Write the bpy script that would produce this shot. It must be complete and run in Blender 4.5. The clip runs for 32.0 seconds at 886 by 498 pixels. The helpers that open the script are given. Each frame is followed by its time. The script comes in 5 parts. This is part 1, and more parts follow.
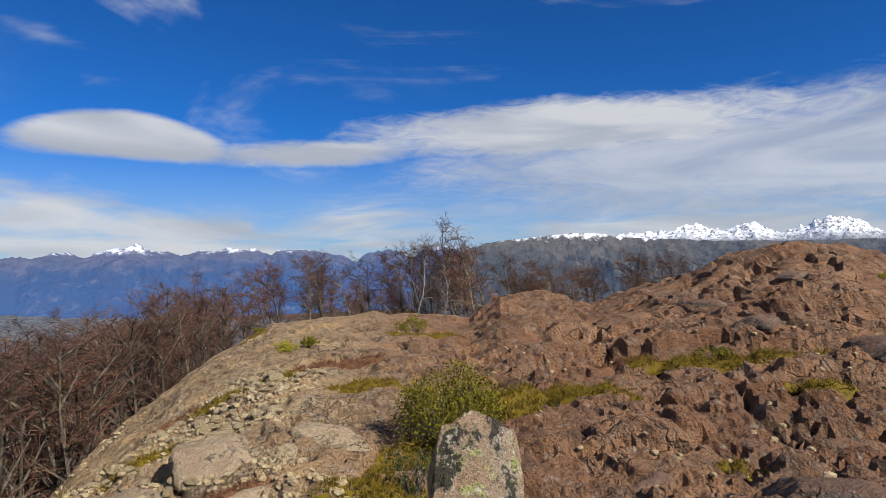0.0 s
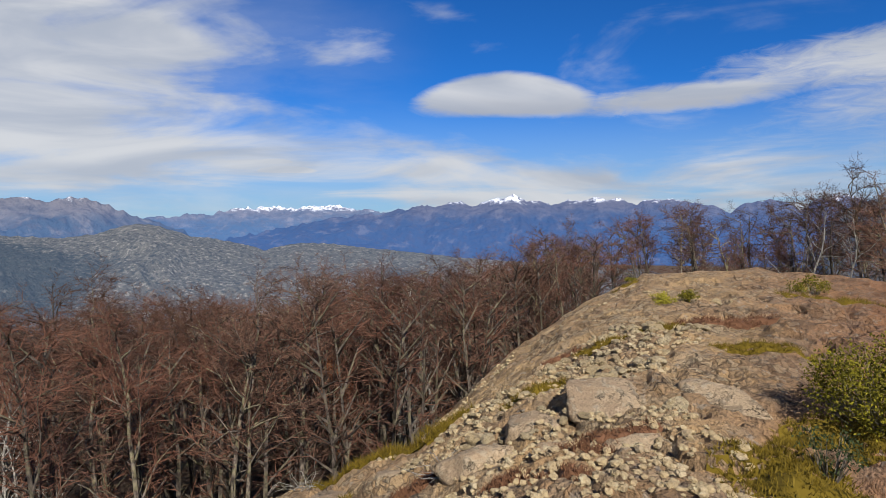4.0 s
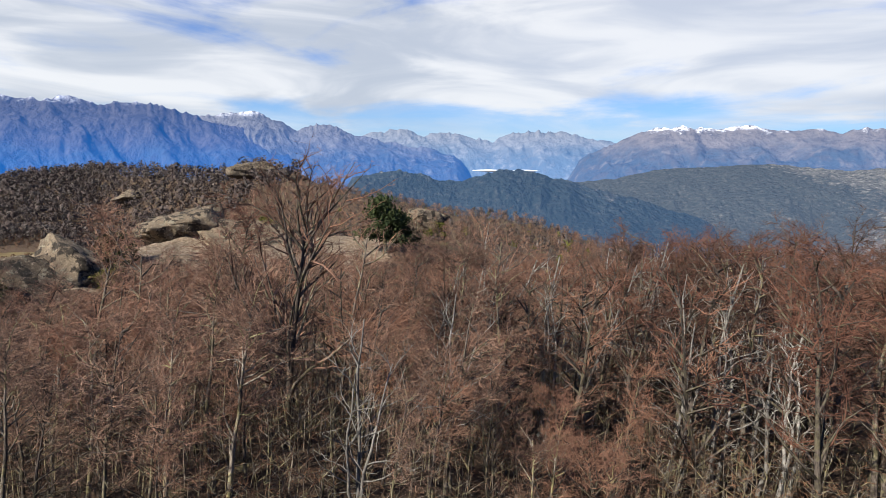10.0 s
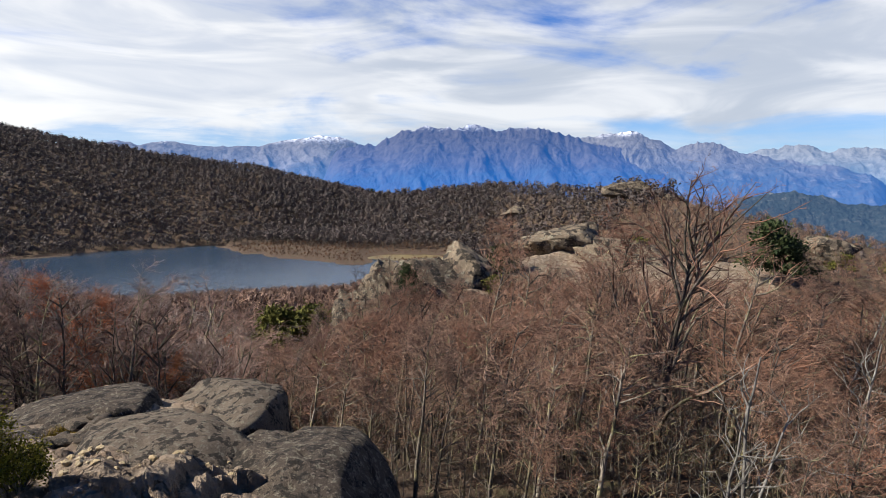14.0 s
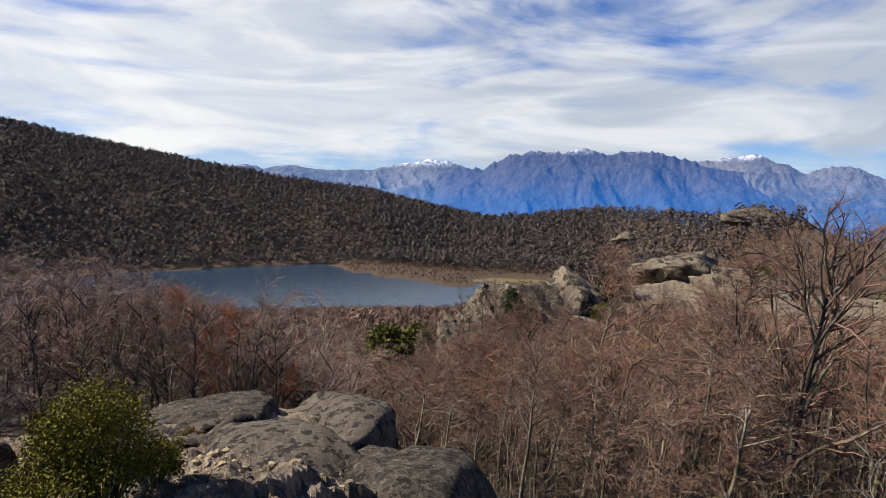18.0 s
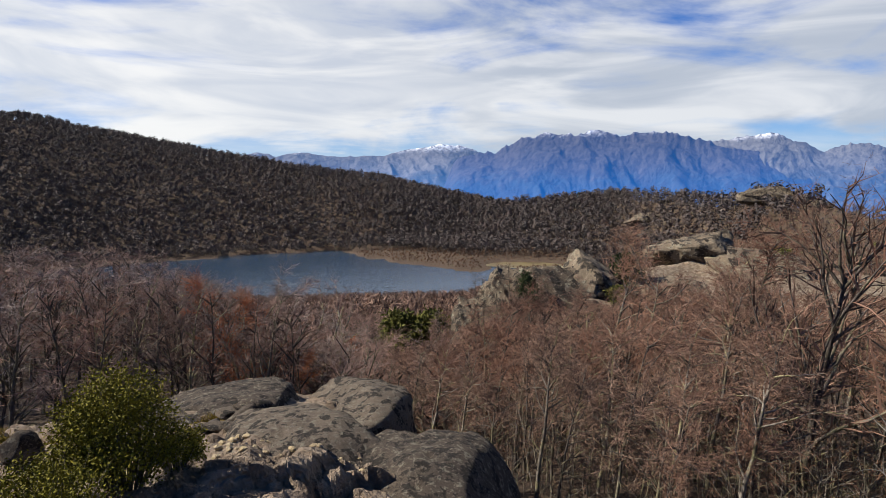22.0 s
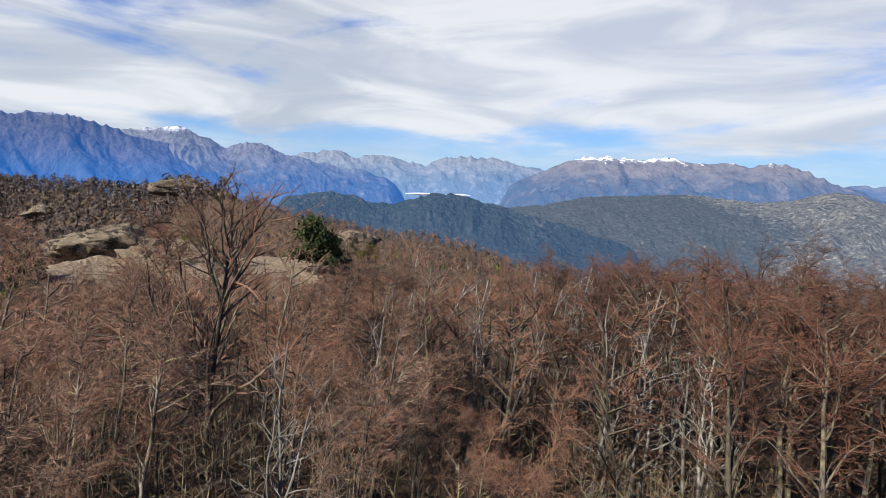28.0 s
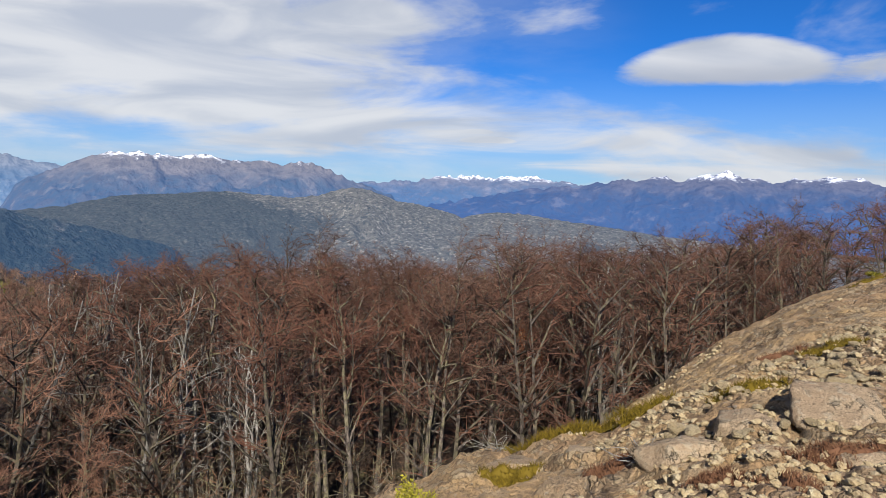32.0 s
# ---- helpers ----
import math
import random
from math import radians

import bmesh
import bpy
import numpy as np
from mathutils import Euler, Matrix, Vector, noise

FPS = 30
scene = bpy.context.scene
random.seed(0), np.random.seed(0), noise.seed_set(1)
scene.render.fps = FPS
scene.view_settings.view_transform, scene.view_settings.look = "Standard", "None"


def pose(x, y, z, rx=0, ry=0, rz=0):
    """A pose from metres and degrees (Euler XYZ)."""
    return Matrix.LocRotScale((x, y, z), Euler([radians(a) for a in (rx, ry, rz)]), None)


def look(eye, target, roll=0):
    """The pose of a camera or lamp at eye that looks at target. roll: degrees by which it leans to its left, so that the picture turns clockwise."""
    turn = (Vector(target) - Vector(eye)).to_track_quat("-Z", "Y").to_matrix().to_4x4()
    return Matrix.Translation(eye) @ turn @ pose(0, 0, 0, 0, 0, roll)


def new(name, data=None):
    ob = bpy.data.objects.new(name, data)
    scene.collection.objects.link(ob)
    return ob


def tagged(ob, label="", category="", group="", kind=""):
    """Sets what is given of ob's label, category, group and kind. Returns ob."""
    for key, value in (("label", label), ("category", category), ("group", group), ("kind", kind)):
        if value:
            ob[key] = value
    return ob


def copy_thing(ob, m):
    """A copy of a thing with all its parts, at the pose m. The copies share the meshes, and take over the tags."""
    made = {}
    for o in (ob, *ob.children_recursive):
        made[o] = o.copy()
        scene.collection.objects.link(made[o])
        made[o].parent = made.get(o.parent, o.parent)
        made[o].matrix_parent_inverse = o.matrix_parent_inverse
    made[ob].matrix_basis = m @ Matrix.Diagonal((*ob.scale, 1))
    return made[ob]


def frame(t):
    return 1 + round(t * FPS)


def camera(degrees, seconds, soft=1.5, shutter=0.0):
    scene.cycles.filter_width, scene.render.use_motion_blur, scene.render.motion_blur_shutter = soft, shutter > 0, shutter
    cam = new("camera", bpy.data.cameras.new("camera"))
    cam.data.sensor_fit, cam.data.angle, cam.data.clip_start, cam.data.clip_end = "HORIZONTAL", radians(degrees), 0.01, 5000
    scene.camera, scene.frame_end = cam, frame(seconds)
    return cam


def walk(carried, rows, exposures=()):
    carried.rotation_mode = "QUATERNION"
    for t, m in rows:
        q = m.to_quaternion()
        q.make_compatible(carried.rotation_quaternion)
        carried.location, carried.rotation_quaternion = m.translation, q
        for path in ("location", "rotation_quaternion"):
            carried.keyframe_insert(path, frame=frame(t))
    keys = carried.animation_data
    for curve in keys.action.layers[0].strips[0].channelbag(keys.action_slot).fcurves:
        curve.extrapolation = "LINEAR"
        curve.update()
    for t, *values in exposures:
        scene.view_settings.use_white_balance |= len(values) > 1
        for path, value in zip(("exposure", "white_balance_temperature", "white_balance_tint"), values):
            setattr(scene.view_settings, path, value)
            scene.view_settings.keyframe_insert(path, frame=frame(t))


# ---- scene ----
# seconds, heading east of north, pitch and roll in degrees; the phone is held at arm's length from a turning body
EYE, ARM, LENS = 1.6, 0.45, 71.6
TURNS = [
    (0.0, 7.35, 1.07, -1.29),
    (0.5, 1.52, -0.02, -0.84),
    (1.0, -0.89, -0.22, -0.46),
    (1.5, -3.91, -0.36, -0.37),
    (2.0, -6.19, -0.67, -0.34),
    (2.5, -8.28, -1.31, -0.29),
    (3.0, -12.52, -1.86, -1.00),
    (3.5, -20.05, -2.07, -0.70),
    (5.5, -35.00, -6.57, -0.40),
    (6.0, -39.62, -7.12, -0.17),
    (6.5, -46.25, -8.59, -1.01),
    (7.0, -51.43, -9.64, -0.44),
    (7.5, -58.05, -9.68, -1.29),
    (8.0, -63.94, -10.07, -0.90),
    (8.5, -69.98, -9.94, -0.82),
    (9.0, -79.17, -9.83, -1.25),
    (9.5, -85.72, -9.59, -0.20),
    (10.0, -90.95, -9.14, 0.15),
    (10.5, -96.34, -8.84, 0.24),
    (11.0, -102.68, -9.12, -0.14),
    (11.5, -107.68, -8.74, -0.38),
    (12.0, -112.52, -8.63, -0.36),
    (12.5, -116.48, -8.69, -0.38),
    (13.0, -118.17, -8.15, -0.04),
    (13.5, -121.71, -7.60, -0.33),
    (14.0, -124.68, -7.30, -0.28),
    (14.5, -126.21, -7.31, -0.10),
    (16.5, -130.41, -5.83, 0.40),
    (17.0, -132.27, -5.76, 0.06),
    (17.5, -133.95, -5.42, -0.12),
    (18.0, -134.51, -5.12, 0.23),
    (18.5, -135.11, -4.92, 0.29),
    (19.0, -136.16, -4.27, -0.01),
    (19.5, -136.70, -4.66, 0.06),
    (20.0, -136.79, -4.90, -0.23),
    (20.5, -136.64, -5.39, -0.33),
    (21.0, -135.78, -6.12, -0.31),
    (21.5, -135.39, -6.42, -0.75),
    (22.0, -135.75, -6.51, -0.84),
    (22.5, -135.58, -6.15, -0.68),
    (23.0, -135.67, -6.11, -0.60),
    (23.5, -134.53, -6.50, -0.67),
    (24.0, -131.76, -6.79, -0.62),
    (24.5, -128.46, -7.08, -0.45),
    (26.5, -109.06, -7.44, 0.33),
    (27.0, -102.35, -7.13, 0.72),
    (27.5, -93.20, -6.58, 1.19),
    (28.0, -84.58, -6.91, 1.85),
    (28.5, -78.09, -6.88, 0.83),
    (29.0, -72.93, -6.75, 0.60),
    (29.5, -68.88, -6.94, 0.49),
    (30.0, -64.16, -7.10, 0.66),
    (30.5, -58.31, -6.92, 1.11),
    (31.0, -52.30, -6.36, 1.37),
    (31.5, -46.67, -6.00, 1.28),
    (32.0, -43.70, -5.91, 1.68),
]
cam = camera(LENS, 32.0, soft=0.75)


def held(yaw, pitch, roll):
    a = radians(yaw)
    return (Matrix.Translation((ARM * math.sin(a), ARM * math.cos(a), EYE)) @ pose(0, 0, 0, 0, 0, -yaw)
            @ pose(0, 0, 0, 90 + pitch) @ pose(0, 0, 0, 0, 0, roll))


# the phone's exposure drifts a little as the bright rock leaves the picture
EXPOSURES = [(0, 0.70), (6, 0.74), (9, 1.10), (13, 1.14), (20, 0.94), (24, 1.0), (28, 1.05), (32, 0.88)]
walk(cam, [(t, held(y, p, r)) for t, y, p, r in TURNS], EXPOSURES)

# ---- daylight: low autumn sun behind the viewer's right shoulder at first, thin cloud over most of the sky ----
SUN_AZ, SUN_EL = 138.0, 39.0
sun = new("sun", bpy.data.lights.new("sun", "SUN"))
sun.data.energy, sun.data.angle, sun.data.color = 5.0, radians(0.6), (1.0, 0.94, 0.85)
_a, _e = radians(SUN_AZ), radians(SUN_EL)
sun.matrix_world = look((0, 0, 60), Vector((0, 0, 60)) - Vector((math.sin(_a) * math.cos(_e), math.cos(_a) * math.cos(_e), math.sin(_e))))



class Net:
    """Short-hand for node trees."""

    def __init__(self, tree):
        self.t = tree

    def n(self, kind, **values):
        node = self.t.nodes.new(kind)
        for key, v in values.items():
            if key in node.inputs:
                self.put(node.inputs[key], v)
        return node

    def put(self, socket, v):
        if isinstance(v, bpy.types.NodeSocket):
            self.t.links.new(v, socket)
        else:
            socket.default_value = v

    def m(self, op, a, b=0.0, c=0.0):
        node = self.t.nodes.new("ShaderNodeMath")
        node.operation = op
        for s, v in zip(node.inputs, (a, b, c)):
            self.put(s, v)
        return node.outputs[0]

    def step(self, v, lo, hi):
        node = self.t.nodes.new("ShaderNodeMapRange")
        node.interpolation_type = "SMOOTHSTEP"
        for s, q in zip(node.inputs, (v, lo, hi, 0.0, 1.0)):
            self.put(s, q)
        return node.outputs[0]

    def mix(self, f, a, b, kind="MIX"):
        node = self.t.nodes.new("ShaderNodeMix")
        node.data_type, node.blend_type = "RGBA", kind
        for i, v in ((0, f), (6, a), (7, b)):
            self.put(node.inputs[i], v if isinstance(v, (bpy.types.NodeSocket, float, int)) else (*v, 1.0) if len(v) == 3 else v)
        return node.outputs[2]

    def noise(self, vec, scale, detail=4.0, rough=0.55, lacunarity=2.0, distort=0.0):
        node = self.t.nodes.new("ShaderNodeTexNoise")
        node.inputs["Scale"].default_value, node.inputs["Detail"].default_value = scale, detail
        node.inputs["Roughness"].default_value, node.inputs["Lacunarity"].default_value = rough, lacunarity
        node.inputs["Distortion"].default_value = distort
        self.t.links.new(vec, node.inputs["Vector"])
        return node.outputs["Fac"]

    def scaled(self, vec, x, y, z):
        node = self.t.nodes.new("ShaderNodeMapping")
        node.inputs["Scale"].default_value = (x, y, z)
        self.t.links.new(vec, node.inputs["Vector"])
        return node.outputs[0]


def make_sky():
    world = bpy.data.worlds.new("sky")
    scene.world = world
    world.use_nodes = True
    world.node_tree.nodes.clear()
    k = Net(world.node_tree)
    sky = k.n("ShaderNodeTexSky")
    sky.sky_type, sky.sun_disc = "NISHITA", False
    sky.sun_elevation, sky.sun_rotation = radians(SUN_EL), radians(SUN_AZ)
    sky.altitude, sky.air_density, sky.dust_density, sky.ozone_density = 2500.0, 1.0, 0.0, 6.0
    way = k.n("ShaderNodeTexCoord").outputs["Generated"]
    xyz = k.n("ShaderNodeSeparateXYZ", Vector=way)
    x, y, z = xyz.outputs
    az = k.m("MULTIPLY", k.m("ARCTAN2", x, y), 57.2958)
    el = k.m("MULTIPLY", k.m("ARCSINE", z), 57.2958)
    flat = k.m("ADD", k.m("MAXIMUM", z, 0.0), 0.12)
    plane = k.n("ShaderNodeCombineXYZ")
    k.put(plane.inputs[0], k.m("DIVIDE", x, flat))
    k.put(plane.inputs[1], k.m("DIVIDE", y, flat))
    plane = plane.outputs[0]
    sheet = k.n("ShaderNodeCombineXYZ")
    k.put(sheet.inputs[0], k.m("MULTIPLY", az, 0.05))
    k.put(sheet.inputs[1], k.m("MULTIPLY", el, 0.17))
    sheet = sheet.outputs[0]
    wisps = k.noise(k.scaled(plane, 1.0, 1.0, 1.0), 0.55, 7.0, 0.55, 2.1, 0.6)
    bands = k.noise(sheet, 0.8, 5.0, 0.5, 2.2, 1.2)
    cloud = k.m("ADD", k.m("MULTIPLY", wisps, 0.55), k.m("MULTIPLY", bands, 0.45))
    # the west lies under a broken sheet, the north is open
    west = k.step(az, -10.0, -75.0)
    low = k.step(el, 9.0, 2.0)
    cover = k.m("ADD", k.m("MULTIPLY", k.m("MULTIPLY", west, 0.225), k.step(el, 0.8, 6.0)), k.m("MULTIPLY", k.m("MULTIPLY", low, k.m("SUBTRACT", 1.0, west)), 0.15))
    high = k.step(el, 44.0, 26.0)
    sheet_mask = k.m("MULTIPLY", k.step(k.m("ADD", cloud, cover), 0.53, 0.72), high)

    frays = k.noise(sheet, 5.0, 6.0, 0.62, 2.1, 1.5)

    def lens(a, e, wide, high, bend=0.0, skew=0.0, soft=0.55, grit=0.35):
        """A lens-shaped cloud round azimuth a, elevation e."""
        u = k.m("DIVIDE", k.m("SUBTRACT", az, a), wide)
        v = k.m("SUBTRACT", k.m("SUBTRACT", el, e), k.m("MULTIPLY", u, skew))
        v = k.m("ADD", v, k.m("MULTIPLY", k.m("MULTIPLY", u, u), bend))
        v = k.m("DIVIDE", v, high)
        r = k.m("ADD", k.m("MULTIPLY", u, u), k.m("MULTIPLY", v, v))
        r = k.m("ADD", r, k.m("MULTIPLY", k.m("SUBTRACT", bands, 0.5), grit * 4))
        r = k.m("ADD", r, k.m("MULTIPLY", k.m("SUBTRACT", frays, 0.5), grit * 2.4 + 0.10))
        return k.step(r, 1.0 + soft * 0.3, 1.0 - soft)

    big = lens(-19.7, 10.9, 8.8, 2.0, 1.1, -0.2, 0.45, 0.12)
    tail = lens(-4.5, 9.9, 10.5, 1.3, 0.0, 0.3, 0.9, 0.42)
    bank = lens(20.0, 11.8, 22.0, 2.6, 0.3, 0.2, 0.9, 0.5)
    sheet_e = k.m("MULTIPLY", lens(38.0, 8.0, 34.0, 5.5, 0.0, 0.0, 1.0, 0.5), 0.8)
    stack = k.m("MAXIMUM", lens(-40.0, 4.3, 3.4, 0.42, 0.2, 0.0, 0.5, 0.1), lens(-41.0, 5.0, 2.2, 0.3, 0.1, 0.0, 0.5, 0.1))
    veil = k.m("MULTIPLY", k.m("MULTIPLY", k.step(az, -24.0, -50.0), k.step(wisps, 0.30, 0.62)), k.m("MULTIPLY", k.step(el, 34.0, 12.0), 0.42))
    mask = k.m("MAXIMUM", sheet_mask, veil)
    for other in (big, tail, bank, sheet_e, stack):
        mask = k.m("MAXIMUM", mask, other)
    shade = k.noise(k.scaled(sheet, 1.0, 1.3, 1.0), 1.1, 5.0, 0.5, 2.0, 1.0)
    grey = k.mix(west, (5.8, 6.3, 7.2), (6.4, 6.9, 7.8))
    white = k.mix(west, (9.0, 9.1, 9.3), (9.3, 9.4, 9.5))
    colour = k.mix(k.step(shade, 0.33, 0.66), grey, white)
    # the lens clouds are grey beneath
    under = k.m("MULTIPLY", k.m("MAXIMUM", big, tail), k.step(k.m("SUBTRACT", el, k.m("MULTIPLY", shade, 3.0)), 9.6, 7.6))
    colour = k.mix(k.m("MULTIPLY", under, 0.75), colour, (5.2, 5.5, 6.2))
    # cloud is brighter towards the sun
    sunward = k.step(az, -112.0, -172.0)
    colour = k.mix(1.0, colour, k.mix(sunward, (1.02, 1.03, 1.05), (1.24, 1.22, 1.18)), "MULTIPLY")
    dim = k.m("MULTIPLY", k.step(az, -76.0, -100.0), k.step(az, -146.0, -122.0))
    colour = k.mix(k.m("MULTIPLY", dim, k.m("MULTIPLY", k.step(shade, 0.66, 0.38), 0.6)), colour, (5.4, 6.0, 6.9))
    blue = k.mix(1.0, sky.outputs[0], (0.22, 0.86, 1.50), "MULTIPLY")
    blue = k.mix(k.m("MULTIPLY", k.step(el, 12.0, 0.0), 0.7), blue, (5.2, 6.9, 8.6))
    out = k.mix(k.m("MULTIPLY", mask, 0.94), blue, colour)
    back = k.n("ShaderNodeBackground", Color=out, Strength=0.044)
    k.t.links.new(back.outputs[0], k.n("ShaderNodeOutputWorld").inputs[0])


make_sky()

# ---- materials ----
def material(name):
    mat = bpy.data.materials.new(name)
    mat.use_nodes = True
    mat.node_tree.nodes.clear()
    k = Net(mat.node_tree)
    k.place = k.n("ShaderNodeNewGeometry").outputs["Position"]
    return mat, k


def finish(k, colour, rough=0.85, bump=None, depth=0.02, spec=0.3, glow=None, metal=0.0):
    b = k.n("ShaderNodeBsdfPrincipled")
    k.put(b.inputs["Base Color"], colour if isinstance(colour, bpy.types.NodeSocket) else (*colour, 1.0))
    k.put(b.inputs["Roughness"], rough)
    b.inputs["Specular IOR Level"].default_value = spec
    b.inputs["Metallic"].default_value = metal
    if bump is not None:
        node = k.n("ShaderNodeBump", Height=bump, Distance=depth, Strength=1.0)
        k.t.links.new(node.outputs[0], b.inputs["Normal"])
    if glow:
        b.inputs["Emission Color"].default_value = (*glow[:3], 1.0)
        k.put(b.inputs["Emission Strength"], glow[3])
    k.t.links.new(b.outputs[0], k.n("ShaderNodeOutputMaterial").inputs[0])


def ground_material():
    """Bare weathered rock on the tops, leaf litter and dry heath elsewhere, told apart by the rock attribute."""
    mat, k = material("ground")
    attr = k.n("ShaderNodeAttribute")
    attr.attribute_name = "rock"
    tone = k.n("ShaderNodeAttribute")
    tone.attribute_name = "ochre"
    p = k.place
    n1, n2, n3 = k.noise(p, 0.55, 5.0), k.noise(p, 3.0, 6.0, 0.6), k.noise(p, 22.0, 5.0, 0.65)
    red = k.mix(k.step(n1, 0.35, 0.65), (0.22, 0.106, 0.054), (0.34, 0.182, 0.095))
    tan = k.mix(k.step(n1, 0.35, 0.65), (0.48, 0.325, 0.165), (0.36, 0.235, 0.13))
    rock = k.mix(tone.outputs["Fac"], red, tan)
    blotch = k.noise(p, 1.6, 6.0, 0.62, 2.2, 0.6)
    rock = k.mix(k.m("MULTIPLY", k.step(blotch, 0.53, 0.62), 0.6), rock, k.mix(tone.outputs["Fac"], (0.29, 0.189, 0.123), (0.405, 0.308, 0.198)))
    rock = k.mix(k.m("MULTIPLY", k.step(blotch, 0.46, 0.37), 0.55), rock, k.mix(tone.outputs["Fac"], (0.088, 0.0546, 0.037), (0.15, 0.101, 0.0598)))
    rock = k.mix(k.m("MULTIPLY", k.step(n2, 0.53, 0.66), 0.25), rock, (0.194, 0.163, 0.128))
    rock = k.mix(k.m("MULTIPLY", k.step(n3, 0.51, 0.66), 0.5), rock, (0.0748, 0.0546, 0.0405))
    rock = k.mix(k.m("MULTIPLY", k.step(k.noise(p, 7.0, 4.0), 0.60, 0.68), 0.5), rock, (0.37, 0.334, 0.273))
    litter = k.mix(k.step(n2, 0.35, 0.65), (0.0458, 0.0308, 0.0211), (0.101, 0.066, 0.0431))
    litter = k.mix(k.m("MULTIPLY", k.step(n1, 0.55, 0.7), 0.6), litter, (0.114, 0.106, 0.044))
    mask = k.step(k.m("ADD", attr.outputs["Fac"], k.m("MULTIPLY", k.m("SUBTRACT", n2, 0.5), 0.5)), 0.42, 0.58)
    # frost-shattered patches: small angular pieces, each of its own tone, with dark gaps
    warp = k.n("ShaderNodeVectorMath")
    warp.operation = "ADD"
    k.put(warp.inputs[0], p)
    wob = k.n("ShaderNodeTexNoise", Scale=5.0, Detail=3.0)
    k.put(wob.inputs["Vector"], p)
    scl = k.n("ShaderNodeVectorMath", Scale=0.22)
    scl.operation = "SCALE"
    k.put(scl.inputs[0], wob.outputs["Color"])
    scl.inputs["Scale"].default_value = 0.22
    k.put(warp.inputs[1], scl.outputs[0])
    cell, edge = k.n("ShaderNodeTexVoronoi", Scale=8.5), k.n("ShaderNodeTexVoronoi", Scale=8.5)
    edge.feature = "DISTANCE_TO_EDGE"
    k.put(cell.inputs["Vector"], warp.outputs[0])
    k.put(edge.inputs["Vector"], warp.outputs[0])
    piece = k.n("ShaderNodeSeparateColor", Color=cell.outputs["Color"]).outputs[0]
    broken = k.m("MULTIPLY", k.step(k.noise(p, 0.9, 4.0), 0.42, 0.56), k.m("ADD", k.m("MULTIPLY", tone.outputs["Fac"], 0.2), 0.45))
    rock = k.mix(k.m("MULTIPLY", broken, k.step(piece, 0.45, 0.9)), rock, k.mix(tone.outputs["Fac"], (0.246, 0.167, 0.114), (0.44, 0.352, 0.229)))
    rock = k.mix(k.m("MULTIPLY", broken, k.step(piece, 0.40, 0.05)), rock, k.mix(tone.outputs["Fac"], (0.114, 0.0704, 0.0484), (0.211, 0.141, 0.0836)))
    joint = k.m("MULTIPLY", broken, k.step(edge.outputs["Distance"], 0.10, 0.015))
    rock = k.mix(k.m("MULTIPLY", joint, 0.8), rock, (0.0616, 0.044, 0.0308))
    crack = k.n("ShaderNodeTexVoronoi", Scale=1.7)
    crack.feature = "DISTANCE_TO_EDGE"
    k.put(crack.inputs["Vector"], warp.outputs[0])
    split = k.m("MULTIPLY", k.step(crack.outputs["Distance"], 0.03, 0.005), k.step(n1, 0.50, 0.60))
    rock = k.mix(k.m("MULTIPLY", split, 0.6), rock, (0.045, 0.032, 0.024))
    grain = k.noise(p, 70.0, 3.0, 0.6)
    rock = k.mix(k.m("MULTIPLY", k.step(grain, 0.52, 0.68), 0.35), rock, (0.0616, 0.051, 0.0422))
    height = k.m("ADD", k.m("MULTIPLY", n2, 1.8), k.m("MULTIPLY", n3, 1.1))
    height = k.m("ADD", height, k.m("MULTIPLY", k.m("ADD", k.m("MULTIPLY", piece, 0.5), k.m("SUBTRACT", 1.0, joint)), k.m("MULTIPLY", broken, 0.55)))
    height = k.m("SUBTRACT", height, k.m("MULTIPLY", split, 0.8))
    xyz = k.n("ShaderNodeSeparateXYZ", Vector=p)
    west = k.step(k.m("ADD", xyz.outputs[1], k.m("MULTIPLY", n2, 2.0)), -0.5, -3.5)
    grey = k.mix(k.step(n2, 0.40, 0.62), (0.16, 0.128, 0.094), (0.33, 0.27, 0.20))
    rock = k.mix(k.m("MULTIPLY", west, 0.7), rock, grey)
    colour = k.mix(mask, litter, rock)
    finish(k, colour, 0.9, height, 0.13, 0.2)
    return mat


